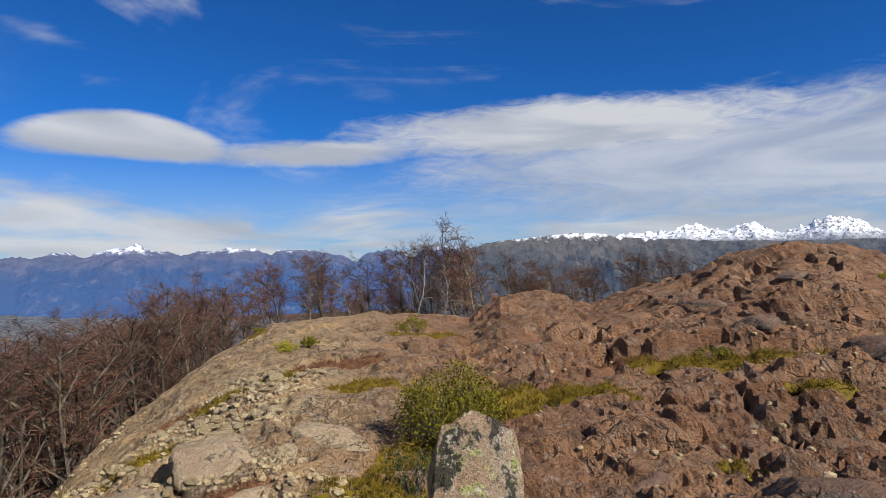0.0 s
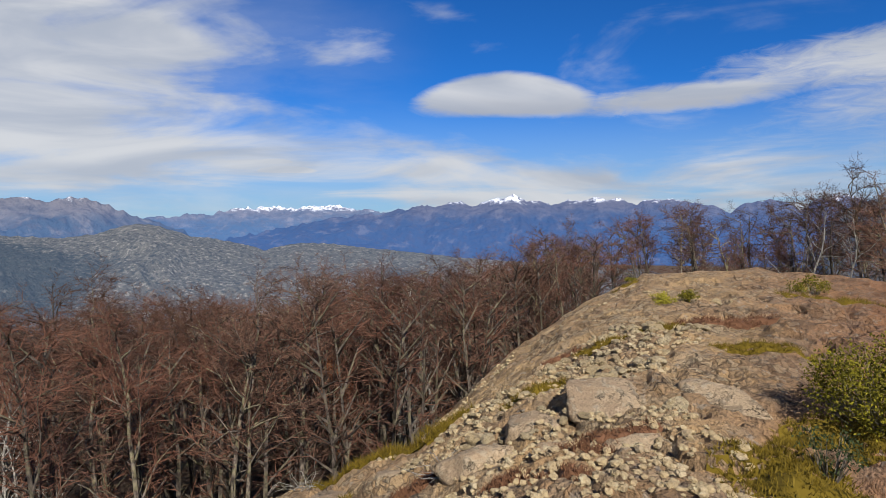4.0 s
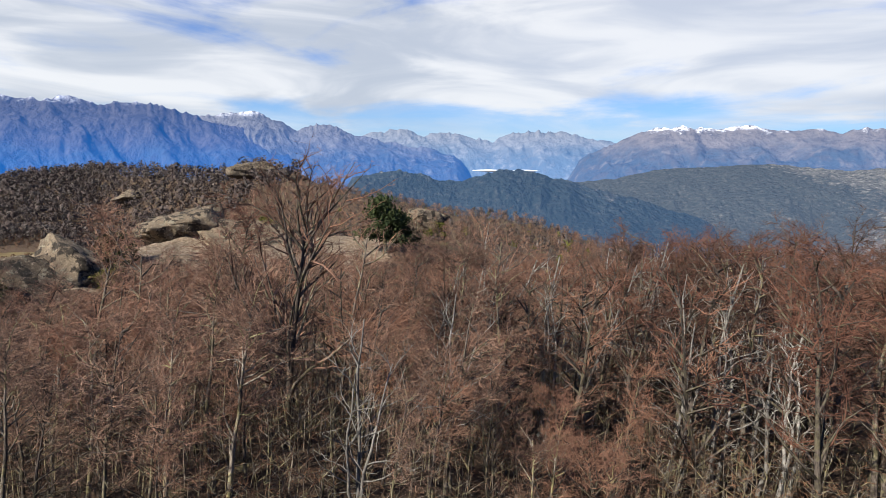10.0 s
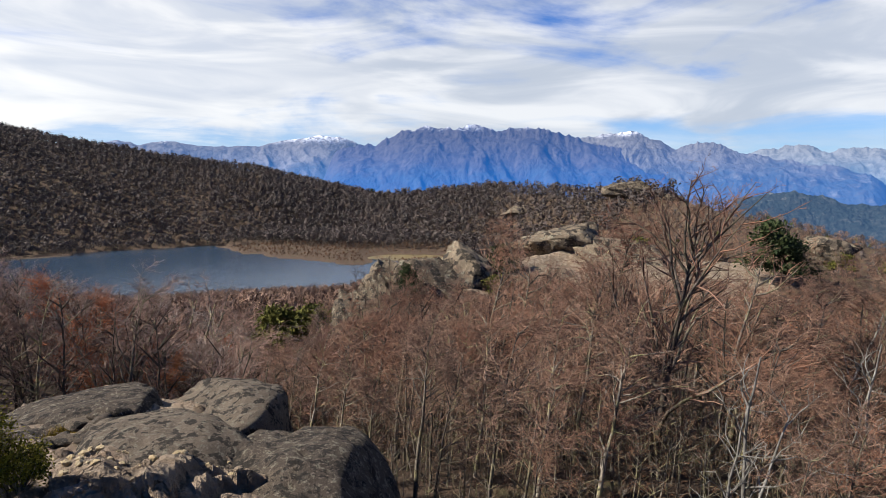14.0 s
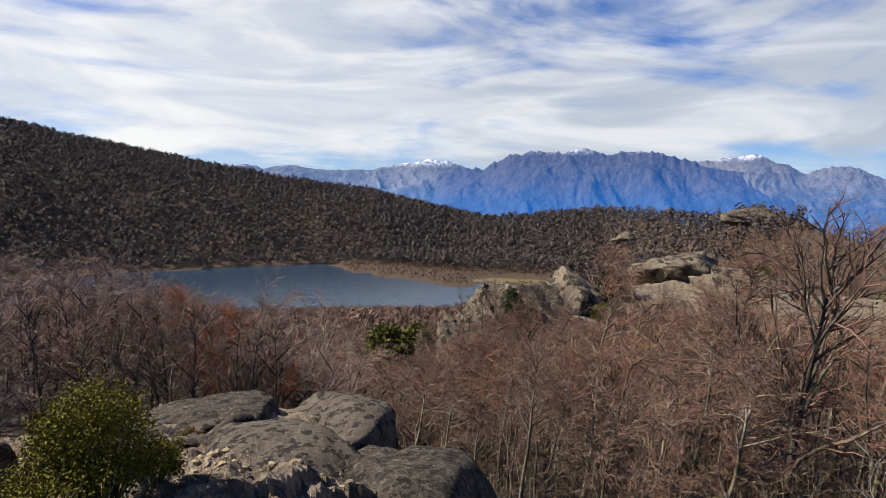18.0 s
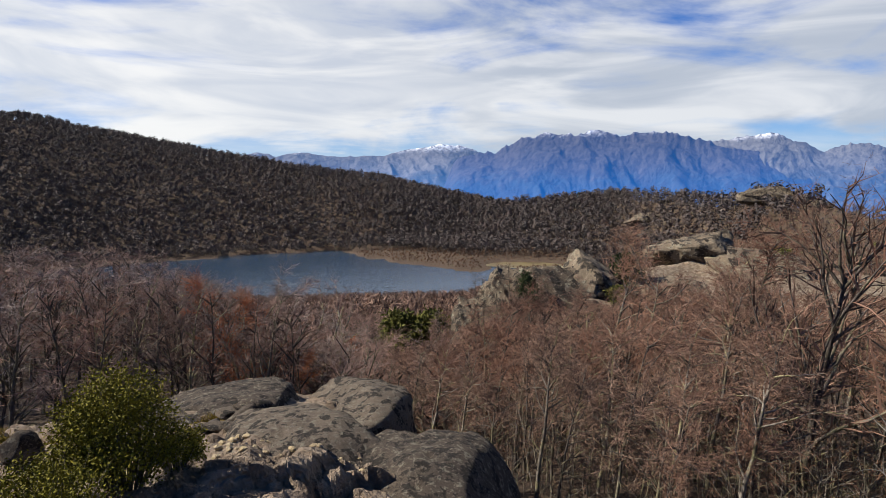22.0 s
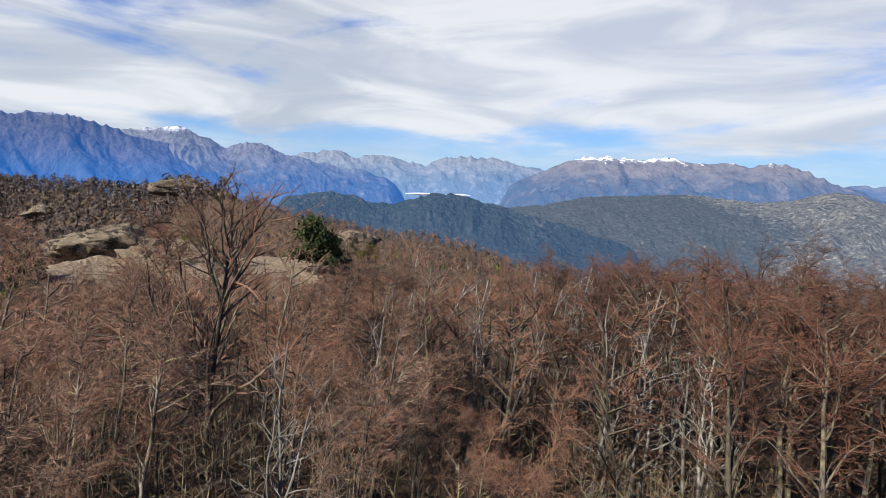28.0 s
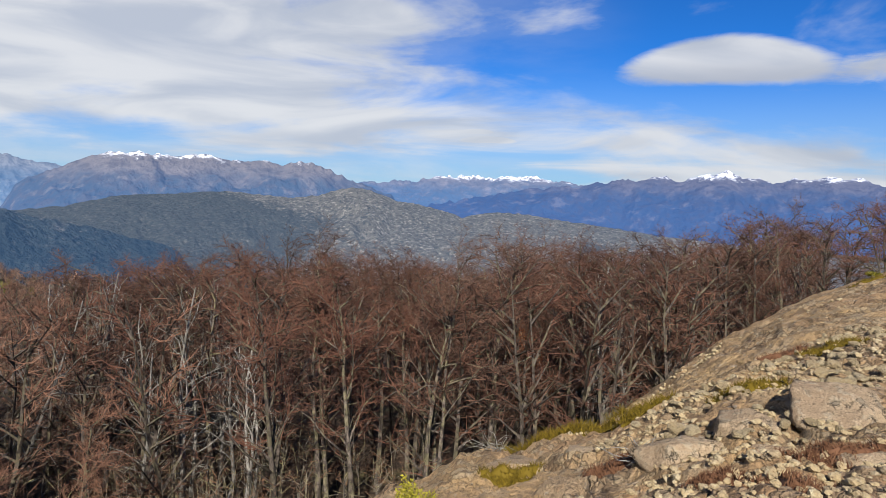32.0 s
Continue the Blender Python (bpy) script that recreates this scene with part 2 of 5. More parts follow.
def stone_material(name, a, b, lichen=(0.32, 0.31, 0.26), dark=(0.07, 0.06, 0.05), scale=1.0, crust=0.75, stain=0.8, wide=0.0):
    """Weathered stone: two tones, pale and coloured lichen crusts, dark stains, grain and hairline cracks."""
    mat, k = material(name)
    at = k.n("ShaderNodeTexCoord").outputs["Object"]
    rnd = k.n("ShaderNodeObjectInfo").outputs["Random"]
    n1, n2, n3 = k.noise(at, 1.3 * scale, 6.0, 0.6), k.noise(at, 5.0 * scale, 7.0, 0.66), k.noise(at, 34.0 * scale, 4.0, 0.7)
    c = k.mix(k.step(k.m("ADD", n1, k.m("MULTIPLY", k.m("SUBTRACT", rnd, 0.5), 0.3)), 0.38, 0.62), a, b)
    c = k.mix(k.m("MULTIPLY", k.step(n2, 0.53, 0.60), crust), c, lichen)
    c = k.mix(k.m("MULTIPLY", k.step(k.noise(at, 2.6 * scale, 7.0, 0.64), 0.54 - wide, 0.60 - wide), stain), c, dark)
    c = k.mix(k.m("MULTIPLY", k.step(k.noise(at, 11.0 * scale, 6.0, 0.7), 0.56, 0.64), crust * 0.7), c, tuple(min(0.7, v * 1.5 + 0.05) for v in b))
    c = k.mix(k.m("MULTIPLY", k.step(n3, 0.49, 0.66), 0.55), c, dark)
    crack = k.n("ShaderNodeTexVoronoi", Scale=1.5 * scale)
    crack.feature = "DISTANCE_TO_EDGE"
    warp = k.n("ShaderNodeVectorMath")
    warp.operation = "ADD"
    wob = k.n("ShaderNodeTexNoise", Scale=2.2 * scale, Detail=5.0)
    k.put(wob.inputs["Vector"], at)
    k.put(warp.inputs[0], at)
    k.put(warp.inputs[1], wob.outputs["Color"])
    k.put(crack.inputs["Vector"], warp.outputs[0])
    gap = k.m("MULTIPLY", k.step(crack.outputs["Distance"], 0.022, 0.004), k.step(n1, 0.44, 0.56))
    c = k.mix(k.m("MULTIPLY", gap, 0.85), c, tuple(v * 0.5 for v in dark))
    h = k.m("ADD", k.m("MULTIPLY", n2, 1.3), k.m("MULTIPLY", n3, 0.5))
    finish(k, c, 0.92, k.m("SUBTRACT", h, k.m("MULTIPLY", gap, 0.6)), 0.07 / max(scale, 0.3) ** 0.5, 0.15)
    return mat


def bark_material(name, a, b, lichen, amount, rough=0.9):
    """Rough bark: dark furrows, pale plates, shaggy patches of yellow-grey lichen; some trees much darker than others."""
    mat, k = material(name)
    p = k.place
    rnd = k.n("ShaderNodeObjectInfo").outputs["Random"]
    n1 = k.noise(k.scaled(p, 1, 1, 0.3), 16.0, 5.0, 0.65)
    c = k.mix(k.step(n1, 0.38, 0.60), a, b)
    c = k.mix(k.m("MULTIPLY", k.step(k.noise(p, 3.2, 5.0, 0.65), 0.47, 0.57), amount), c, lichen)
    c = k.mix(k.m("MULTIPLY", k.step(k.noise(p, 5.5, 4.0, 0.6), 0.50, 0.60), 0.55), c, tuple(v * 0.5 for v in a))
    c = k.mix(k.m("MULTIPLY", k.step(rnd, 0.3, 0.9), 0.6), c, tuple(v * 0.8 for v in a))
    finish(k, c, rough, n1, 0.03, 0.15)
    return mat


def twig_material(name, a, b, c3):
    mat, k = material(name)
    isl = k.n("ShaderNodeNewGeometry").outputs["Random Per Island"]
    rnd = k.n("ShaderNodeObjectInfo").outputs["Random"]
    n = k.noise(k.place, 0.22, 3.0)
    c = k.mix(isl, a, b)
    c = k.mix(k.m("MULTIPLY", k.step(k.m("ADD", n, k.m("MULTIPLY", rnd, 0.25)), 0.5, 0.75), 0.8), c, c3)
    c = k.mix(k.m("MULTIPLY", k.step(k.noise(k.place, 0.17, 2.0, 0.6), 0.46, 0.60), 0.5), c, a)
    finish(k, c, 0.8, None, 0, 0.2)
    return mat


def leaf_material(name, a, b):
    mat, k = material(name)
    isl = k.n("ShaderNodeNewGeometry").outputs["Random Per Island"]
    n = k.noise(k.place, 6.0, 3.0)
    c = k.mix(isl, a, b)
    c = k.mix(k.m("MULTIPLY", n, 0.5), c, a)
    finish(k, c, 0.75, None, 0, 0.12)
    return mat


def mountain_material(name, low, high, haze_glow, snow_from, snow_to, snow=(0.78, 0.81, 0.86), woods=None, grain=1.0):
    """Far rock and forest with snow on the upper, gentler ground; the haze of the miles in between is painted on as
    emission.
    """
    mat, k = material(name)
    p = k.place
    xyz = k.n("ShaderNodeSeparateXYZ", Vector=p)
    up = k.n("ShaderNodeSeparateXYZ", Vector=k.n("ShaderNodeNewGeometry").outputs["Normal"]).outputs[2]
    fall = k.scaled(p, 1, 1, 0.32)
    n1, n2 = k.noise(p, 0.006 * grain, 6.0, 0.6), k.noise(fall, 0.022 * grain, 7.0, 0.62)
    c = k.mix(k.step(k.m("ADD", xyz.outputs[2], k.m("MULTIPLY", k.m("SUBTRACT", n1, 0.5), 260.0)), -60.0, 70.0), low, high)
    c = k.mix(k.m("MULTIPLY", k.step(n2, 0.46, 0.62), 0.6), c, tuple(v * 0.5 for v in high))
    c = k.mix(k.m("MULTIPLY", k.step(k.noise(fall, 0.012 * grain, 8.0, 0.68), 0.52, 0.66), 0.45), c, tuple(min(0.5, v * 1.4) for v in high))
    if woods:
        tufts = k.noise(p, 0.11, 5.0, 0.7)
        c = k.mix(k.m("MULTIPLY", k.step(tufts, 0.55, 0.63), 0.7), c, tuple(v * 1.7 for v in high))
        c = k.mix(k.m("MULTIPLY", k.step(tufts, 0.47, 0.40), 0.75), c, woods)
        wide = k.m("ADD", k.noise(p, 0.0022, 3.0, 0.5), k.m("MULTIPLY", k.step(k.m("MULTIPLY", k.m("ARCTAN2", xyz.outputs[0], xyz.outputs[1]), 57.2958), -48.0, -66.0), 0.26))
        c = k.mix(k.m("MULTIPLY", k.step(k.m("ADD", k.m("ADD", wide, k.m("MULTIPLY", k.m("SUBTRACT", n2, 0.5), 0.4)), k.m("MULTIPLY", xyz.outputs[2], -0.0014)), 0.77, 0.86), 0.75), c, woods)
    h = k.m("ADD", xyz.outputs[2], k.m("MULTIPLY", k.m("SUBTRACT", n2, 0.5), 120.0))
    s = k.m("MULTIPLY", k.step(h, snow_from, snow_to), k.step(up, 0.25, 0.55))
    s = k.m("MULTIPLY", s, k.step(k.noise(fall, 0.045 * grain, 6.0, 0.65), 0.38, 0.54))
    c = k.mix(s, c, snow)
    # painted haze: blue emission, stronger low down, as haze lies thicker there
    thick = k.m("MULTIPLY_ADD", k.step(xyz.outputs[2], 260.0, -160.0), 0.52 * haze_glow[3], 0.44 * haze_glow[3])
    finish(k, c, 0.95, k.m("ADD", n1, n2), 24.0, 0.05, (*haze_glow[:3], thick))
    return mat


GROUND = ground_material()
ROCK_GREY = stone_material("grey_rock", (0.07, 0.054, 0.04), (0.14, 0.11, 0.08), (0.195, 0.175, 0.13), (0.018, 0.0155, 0.013), 2.6, 0.8, 0.9, 0.03)
ROCK_TAN = stone_material("tan_rock", (0.29, 0.21, 0.135), (0.39, 0.295, 0.19), (0.37, 0.325, 0.24), (0.10, 0.075, 0.055), 1.8, 0.5, 0.55)
ROCK_RED = stone_material("red_rock", (0.144, 0.084, 0.056), (0.2, 0.124, 0.084), (0.192, 0.156, 0.12))
ROCK_FAR = stone_material("outcrop_rock", (0.085, 0.065, 0.045), (0.18, 0.14, 0.095), (0.22, 0.20, 0.145), (0.024, 0.02, 0.016), 0.42, 0.8, 0.95, 0.04)
BARK = bark_material("bark", (0.06, 0.0496, 0.0408), (0.232, 0.2, 0.16), (0.272, 0.24, 0.104), 0.6)
BARK_DARK = bark_material("dark_bark", (0.036, 0.0288, 0.024), (0.136, 0.112, 0.092), (0.192, 0.176, 0.088), 0.4)
BARK_DEAD = bark_material("dead_wood", (0.11, 0.10, 0.09), (0.28, 0.265, 0.24), (0.17, 0.165, 0.11), 0.35)
TWIG = twig_material("twigs", (0.02, 0.0125, 0.0095), (0.285, 0.178, 0.124), (0.185, 0.09, 0.056))
TWIG_WINE = twig_material("dark_red_twigs", (0.018, 0.0105, 0.008), (0.14, 0.078, 0.052), (0.11, 0.048, 0.03))
TWIG_GREY = twig_material("grey_twigs", (0.022, 0.02, 0.019), (0.135, 0.112, 0.098), (0.075, 0.052, 0.044))
TWIG_RED = twig_material("rusty_leaves", (0.22, 0.075, 0.028), (0.32, 0.125, 0.045), (0.26, 0.075, 0.03))
HEATH = twig_material("heath", (0.04, 0.024, 0.016), (0.16, 0.096, 0.06), (0.136, 0.068, 0.036))
LEAF = leaf_material("box_leaves", (0.034, 0.032, 0.004), (0.24, 0.208, 0.015))
LEAF_YELLOW = leaf_material("yellow_leaves", (0.176, 0.16, 0.016), (0.304, 0.264, 0.032))
LEAF_OLIVE = leaf_material("olive_leaves", (0.052, 0.056, 0.0112), (0.152, 0.144, 0.032))
LEAF_DARK = leaf_material("dark_leaves", (0.016, 0.0256, 0.0096), (0.048, 0.06, 0.02))
MOSS = leaf_material("moss", (0.06, 0.042, 0.005), (0.18, 0.124, 0.013))
MOSS_RED = leaf_material("red_heath", (0.085, 0.04, 0.022), (0.17, 0.085, 0.045))
STONE_PALE = stone_material("pale_stone", (0.42, 0.325, 0.185), (0.54, 0.445, 0.285), (0.50, 0.43, 0.31), (0.24, 0.175, 0.11), 1.5, 0.4, 0.5)
STONE_LICHEN = stone_material("lichened_stone", (0.34, 0.235, 0.15), (0.46, 0.41, 0.32), (0.40, 0.42, 0.14), (0.03, 0.028, 0.025), 4.6, 0.85, 0.92, 0.035)
SNOW = stone_material("old_snow", (0.72, 0.76, 0.82), (0.8, 0.83, 0.88), (0.75, 0.78, 0.83), (0.6, 0.63, 0.68), 3.0, 0.3, 0.2)
TWIG_PALE = twig_material("pale_twigs", (0.075, 0.058, 0.05), (0.40, 0.335, 0.295), (0.25, 0.14, 0.10))

# ---- the lie of the land ----
def lattice(ix, iy, seed):
    h = (ix * 374761393 + iy * 668265263 + seed * 974634777) & 0xFFFFFFFF
    h = ((h ^ (h >> 13)) * 1274126177) & 0xFFFFFFFF
    return ((h ^ (h >> 16)) & 0xFFFF) / 65535.0


def vnoise(x, y, seed=0):
    x, y = np.asarray(x, float), np.asarray(y, float)
    ix, iy = np.floor(x).astype(np.int64), np.floor(y).astype(np.int64)
    fx, fy = x - ix, y - iy
    fx, fy = fx * fx * (3 - 2 * fx), fy * fy * (3 - 2 * fy)
    a, b = lattice(ix, iy, seed), lattice(ix + 1, iy, seed)
    c, d = lattice(ix, iy + 1, seed), lattice(ix + 1, iy + 1, seed)
    return (a * (1 - fx) + b * fx) * (1 - fy) + (c * (1 - fx) + d * fx) * fy


def fbm(x, y, octaves=5, seed=0, ridged=False, gain=0.5):
    total, amp, norm = 0.0, 1.0, 0.0
    for i in range(octaves):
        v = vnoise(x * 2.03 ** i + 17.3 * i, y * 2.03 ** i - 9.1 * i, seed + i) * 2 - 1
        total = total + amp * ((1 - 2 * np.abs(v)) if ridged else v)
        norm, amp = norm + amp, amp * gain
    return total / norm


def blocks(x, y, seed=0):
    """Jointed bedrock: for each place the random height and tilt of its block, and its distance to the joint."""
    ix, iy = np.floor(x).astype(np.int64), np.floor(y).astype(np.int64)
    best, second = np.full(x.shape, 9.0), np.full(x.shape, 9.0)
    tall = np.zeros(x.shape)
    for i in (-1, 0, 1):
        for j in (-1, 0, 1):
            cx, cy = ix + i, iy + j
            px, py = cx + lattice(cx, cy, seed), cy + lattice(cx, cy, seed + 1)
            q = np.hypot(x - px, y - py)
            h = lattice(cx, cy, seed + 2) - 0.5 + (x - px) * (lattice(cx, cy, seed + 3) - 0.5) + (y - py) * (lattice(cx, cy, seed + 4) - 0.5)
            near = q < best
            second = np.where(near, best, np.minimum(second, q))
            tall = np.where(near, h, tall)
            best = np.where(near, q, best)
    return tall, second - best


def ramp(a, b, v):
    t = np.clip((np.asarray(v, float) - a) / (b - a), 0, 1)
    return t * t * (3 - 2 * t)


LAKE = EYE - 50.0
# the rim of the rocky top: heading, distance, height below the eye
RIM = [(-185, 11, -3.4), (-168, 11, -3.5), (-153, 10.5, -3.2), (-146, 10.5, -3.45), (-139, 8, -3.3), (-133, 6.5, -3.2), (-120, 4.5, -2.9),
       (-95, 4, -2.7), (-75, 5, -3.0), (-60, 7, -4.0), (-53, 8, -4.3), (-44, 9.5, -4.4), (-36, 11.5, -4.9), (-28, 14, -5.0), (-20.6, 18, -4.4),
       (-14.4, 22, -3.3), (-8, 24, -2.1), (0, 25, -1.9), (9.6, 24, -2.2), (12.3, 22, -1.2), (16.5, 22, -1.0), (20.5, 21, -1.4), (23, 21, -1.0),
       (28, 20, -0.5), (32, 20, 0.1), (36, 20, 0.5), (40, 20, 0.2), (43, 20, -0.2), (60, 20, -1.0), (100, 14, -1.7)]
RIM_A, RIM_D, RIM_Z = (np.array(c, float) for c in zip(*RIM))
HILL_W = [(-230, 3.0), (-200, 4.4), (-171.7, 4.6), (-169.5, 4.7), (-164, 3.8), (-155.5, 2.2), (-147.8, 0.7), (-140.6, -0.3), (-133.7, -2.1), (-128, -3.6), (-122, -6.0)]
HILL_M = [(-141, -6.5), (-136, -3.8), (-131.6, -2.9), (-127.5, -2.6), (-123.4, -2.1), (-119.5, -1.8), (-115, -2.0), (-110.8, -2.7), (-109.6, -2.3), (-108, -1.75), (-106.4, -2.3), (-104.5, -2.4), (-102, -3.0), (-98, -4.3), (-94, -5.0), (-90, -5.6), (-86, -6.0), (-82, -6.6),
          (-79, -7.8), (-75, -10), (-70, -13)]


# backs of bedrock: heading, distance, half length, half width, height over eye level in degrees
BACKS = [(-154.2, 9.2, 1.3, 1.5, -18.5), (-143.5, 9.2, 1.2, 1.1, -18.9), (-150.0, 6.8, 1.5, 1.3, -22.4), (-137.5, 6.3, 1.4, 1.0, -24.2), (-166, 6.6, 2.0, 2.2, -22.9)]


def heading(x, y):
    az = np.degrees(np.arctan2(x, y))
    return np.where(az > 100, az - 360, az)


def land(x, y):
    """Height of the ground, and how bare and how pale the rock is."""
    x, y = np.asarray(x, float), np.asarray(y, float)
    d, az = np.hypot(x, y), heading(x, y)
    wl = ramp(-72, -98, az) * ramp(-240, -215, az)
    we = np.maximum(ramp(-24, -4, az), ramp(-215, -240, az))
    wn = 1 - wl - we
    fl = np.interp(d, [0, 11, 20, 50, 100, 200, 272, 430, 700, 1000, 5000], [-4.8, -5.6, -7.6, -14.5, -25.5, -43.5, -53, -55, -60, -170, -260])
    fn = np.interp(d, [0, 10, 17, 60, 100, 220, 600, 1500, 5000], [-6.4, -7.2, -8.4, -11.5, -17, -60, -150, -230, -260])
    fe = np.interp(d, [0, 24, 32, 60, 150, 600, 1500, 5000], [-3.6, -4.2, -5.4, -9, -40, -150, -230, -260])
    z = wl * fl + wn * fn + we * fe
    z = z + fbm(x / 23, y / 23, 4, 5) * 1.2 * ramp(14, 40, d)
    # the wooded hill over the lake and the lower one beside it
    a, e = zip(*HILL_W)
    far = np.interp(az, [-200, -170, -130], [760, 720, 560])
    crest = far * np.tan(np.radians(np.interp(az, a, e)))
    rise = np.sin(np.clip((d - 436) / (far - 436), 0, 1) * np.pi / 2) ** 1.15
    west = ramp(-122, -130, az) * ramp(-240, -220, az)
    hill = np.where(d < far, -53 + (crest + 53) * rise, crest - (d - far) * 0.25) + fbm(x / 60, y / 60, 4, 3) * 4 * ramp(440, 520, d)
    z = np.where((d > 436) & (west > 0), np.maximum(z, z * (1 - west) + hill * west), z)
    a, e = zip(*HILL_M)
    far = np.interp(az, [-135, -120, -108, -98, -90, -82, -73], [540, 480, 310, 235, 200, 175, 140])
    crest = far * np.tan(np.radians(np.interp(az, a, e)))
    slope = np.interp(az, [-135, -120, -108, -98, -85], [0.22, 0.32, 0.26, 0.16, 0.08])
    hill = crest - np.abs(d - far) * np.where(d < far, slope, 0.3) - 0.02 * slope * np.minimum(np.abs(d - far), 60) + fbm(x / 40, y / 40, 4, 4) * 2.0
    mid = ramp(-141, -133, az) * ramp(-66, -78, az)
    z = np.where(mid > 0, np.maximum(z, hill * mid + (1 - mid) * z), z)
    # a dip between the rocks and the lake
    z = z - 3.2 * ramp(-155, -148, az) * ramp(-127, -134, az) * ramp(12, 20, d) * ramp(66, 48, d)
    # the spur that carries the outcrops, and the wooded shoulder over the lake
    a = [-138, -130, -122, -113, -105, -95, -85, -75, -66]
    far = np.interp(az, a, [44, 47, 49, 61, 62, 68, 70, 70, 66])
    crest = far * np.tan(np.radians(np.interp(az, a, [-15, -10.9, -9.2, -7.2, -7.6, -7.4, -8.6, -9.6, -11])))
    spur = crest - np.abs(d - far) * np.where(d < far, 0.17, 0.3) + fbm(x / 7, y / 7, 3, 8) * 0.7
    on = ramp(-140, -133, az) * ramp(-62, -72, az)
    z = np.where(on > 0, np.maximum(z, spur * on + z * (1 - on)), z)
    z = z + 4.8 * ramp(-147, -164, az) * ramp(-225, -205, az) * np.exp(-(((d - 40) / 20) ** 2))
    # the shores of the lake
    near = np.interp(az, [-190, -170, -165, -160, -154, -146, -134, -128, -122], [415, 372, 340, 305, 270, 262, 258, 285, 330])
    shore = np.interp(az, [-165, -147, -144.5, -143, -138.5, -133, -129, -122], [418, 432, 425, 388, 348, 324, 322, 316])
    shore = shore + fbm(az / 2.0, d * 0, 3, 77) * 7
    west = ramp(-108, -116, az) * ramp(-240, -215, az)
    low = np.where(d < near, -50.6 + (near - d) * 0.10, np.where(d > shore, -50.3 + np.minimum((d - shore) * 0.05, 3.0) + fbm(x / 18, y / 18, 3, 6) * 0.8 * ramp(0, 12, d - shore) - np.maximum(d - 520, 0) * 0.45, -60))
    z = np.where((west > 0) & (d > 110), np.maximum(z, low * west + z * (1 - west)), z)
    water = west * (d > near) * (d < shore)
    z = np.where(water > 0.5, np.minimum(z, -52 + 0 * z), z)
    pond = np.exp(-(((az + 128) / 4.2) ** 4)) * np.exp(-(((d - 356) / 17) ** 4))
    z = np.where(pond > 0.02, z * (1 - pond) + np.minimum(z, -50.8) * pond, z)
    # the rocky top
    rd, rz = np.interp(az, RIM_A, RIM_D), np.interp(az, RIM_A, RIM_Z)
    power = np.interp(az, [-60, -20, 5, 30], [1.25, 1.6, 2.0, 3.0])
    u = d / rd + (fbm(az / 5.0, d * 0.0, 4, 88, False, 0.6) * 0.07 + fbm(az / 1.3, d * 0.1, 3, 89) * 0.02) * ramp(-5, -16, az) * ramp(0.45, 0.85, d / rd)
    rag = fbm(x / 2.2, y / 2.2, 4, 21) * 0.12
    top = -1.65 + (rz + 1.65) * np.clip(u, 0, 1.2) ** power
    wx, wy = x + fbm(x / 1.3, y / 1.3, 3, 41) * 0.5, y + fbm(x / 1.3, y / 1.3, 3, 42) * 0.5
    b1, g1 = blocks(wx / 2.6, wy / 1.6, 50)
    b2, g2 = blocks(wx / 0.75, wy / 0.5, 60)
    rough = np.interp(az, [-185, -110, -60, -25, 2, 14], [0.45, 0.45, 0.6, 0.36, 0.36, 0.56])
    seam = -(np.clip(1 - np.abs(fbm(wx / 1.9, wy / 1.5, 3, 45)) * 9, 0, 1) ** 2) * 0.24 - (np.clip(1 - np.abs(fbm(wx / 0.7, wy / 0.6, 3, 46)) * 8, 0, 1) ** 2) * 0.09
    lump = (b1 * 0.40 - 0.15 * (1 - ramp(0.0, 0.07, g1)) + (b2 * 0.20 - 0.06 * (1 - ramp(0.0, 0.09, g2))) * ramp(34, 20, d) + seam) * rough
    lump = lump + -(np.clip(1 - np.abs(fbm(wx / 1.2, wy / 2.2, 3, 47)) * 11, 0, 1)) * 0.20 * rough
    lump = lump + fbm(x / 3.4, y / 3.4, 4, 12) * 0.14 + fbm(x / 0.7, y / 0.7, 5, 13, True, 0.7) * 0.085 + fbm(x / 0.2, y / 0.2, 3, 14, True) * 0.035 * ramp(24, 12, d)
    top = top + lump * ramp(1.0, 3.2, d) * (1 - 0.25 * ramp(0.8, 1, u)) - 0.08 * ramp(1, 3, d)
    # broad backs of bedrock on the west side of the top
    for ba, bd, long, wide, high in BACKS:
        bx, by = x - bd * math.sin(radians(ba)), y - bd * math.cos(radians(ba))
        c, sn = math.sin(radians(ba)), math.cos(radians(ba))
        q = np.hypot((bx * c + by * sn) / long, (bx * sn - by * c) / wide)
        top = np.maximum(top, np.where(q < 1.6, bd * math.tan(radians(high)) - 0.12 - 0.42 * q * q + lump * 0.35, -99))
    edge = ramp(1.0, 1.16, u + rag * 0.5)
    z = np.where(u < 1.5, top * (1 - edge) + np.minimum(z, top) * edge, z)
    bare = (1 - ramp(1.02, 1.12, u + rag))
    patch = ramp(0.25, 0.5, fbm(x / 30, y / 30, 3, 31)) * ramp(40, 60, d) * ramp(-100, -92, az) * ramp(-70, -78, az) * ramp(220, 120, d)
    crown = ramp(-0.12, 0.10, fbm(x / 9, y / 9, 3, 33)) * ramp(42, 48, d) * ramp(72, 62, d) * ramp(-132, -124, az) * ramp(-92, -100, az)
    bare = np.maximum(bare, np.maximum(patch * 0.8, crown))
    ochre = np.maximum(ramp(10, -6, az) * ramp(-95, -70, az) * ramp(1.0, 7.0, d), np.maximum(0.3 * ramp(-80, -100, az), crown * 0.7))
    return z + EYE, bare, ochre


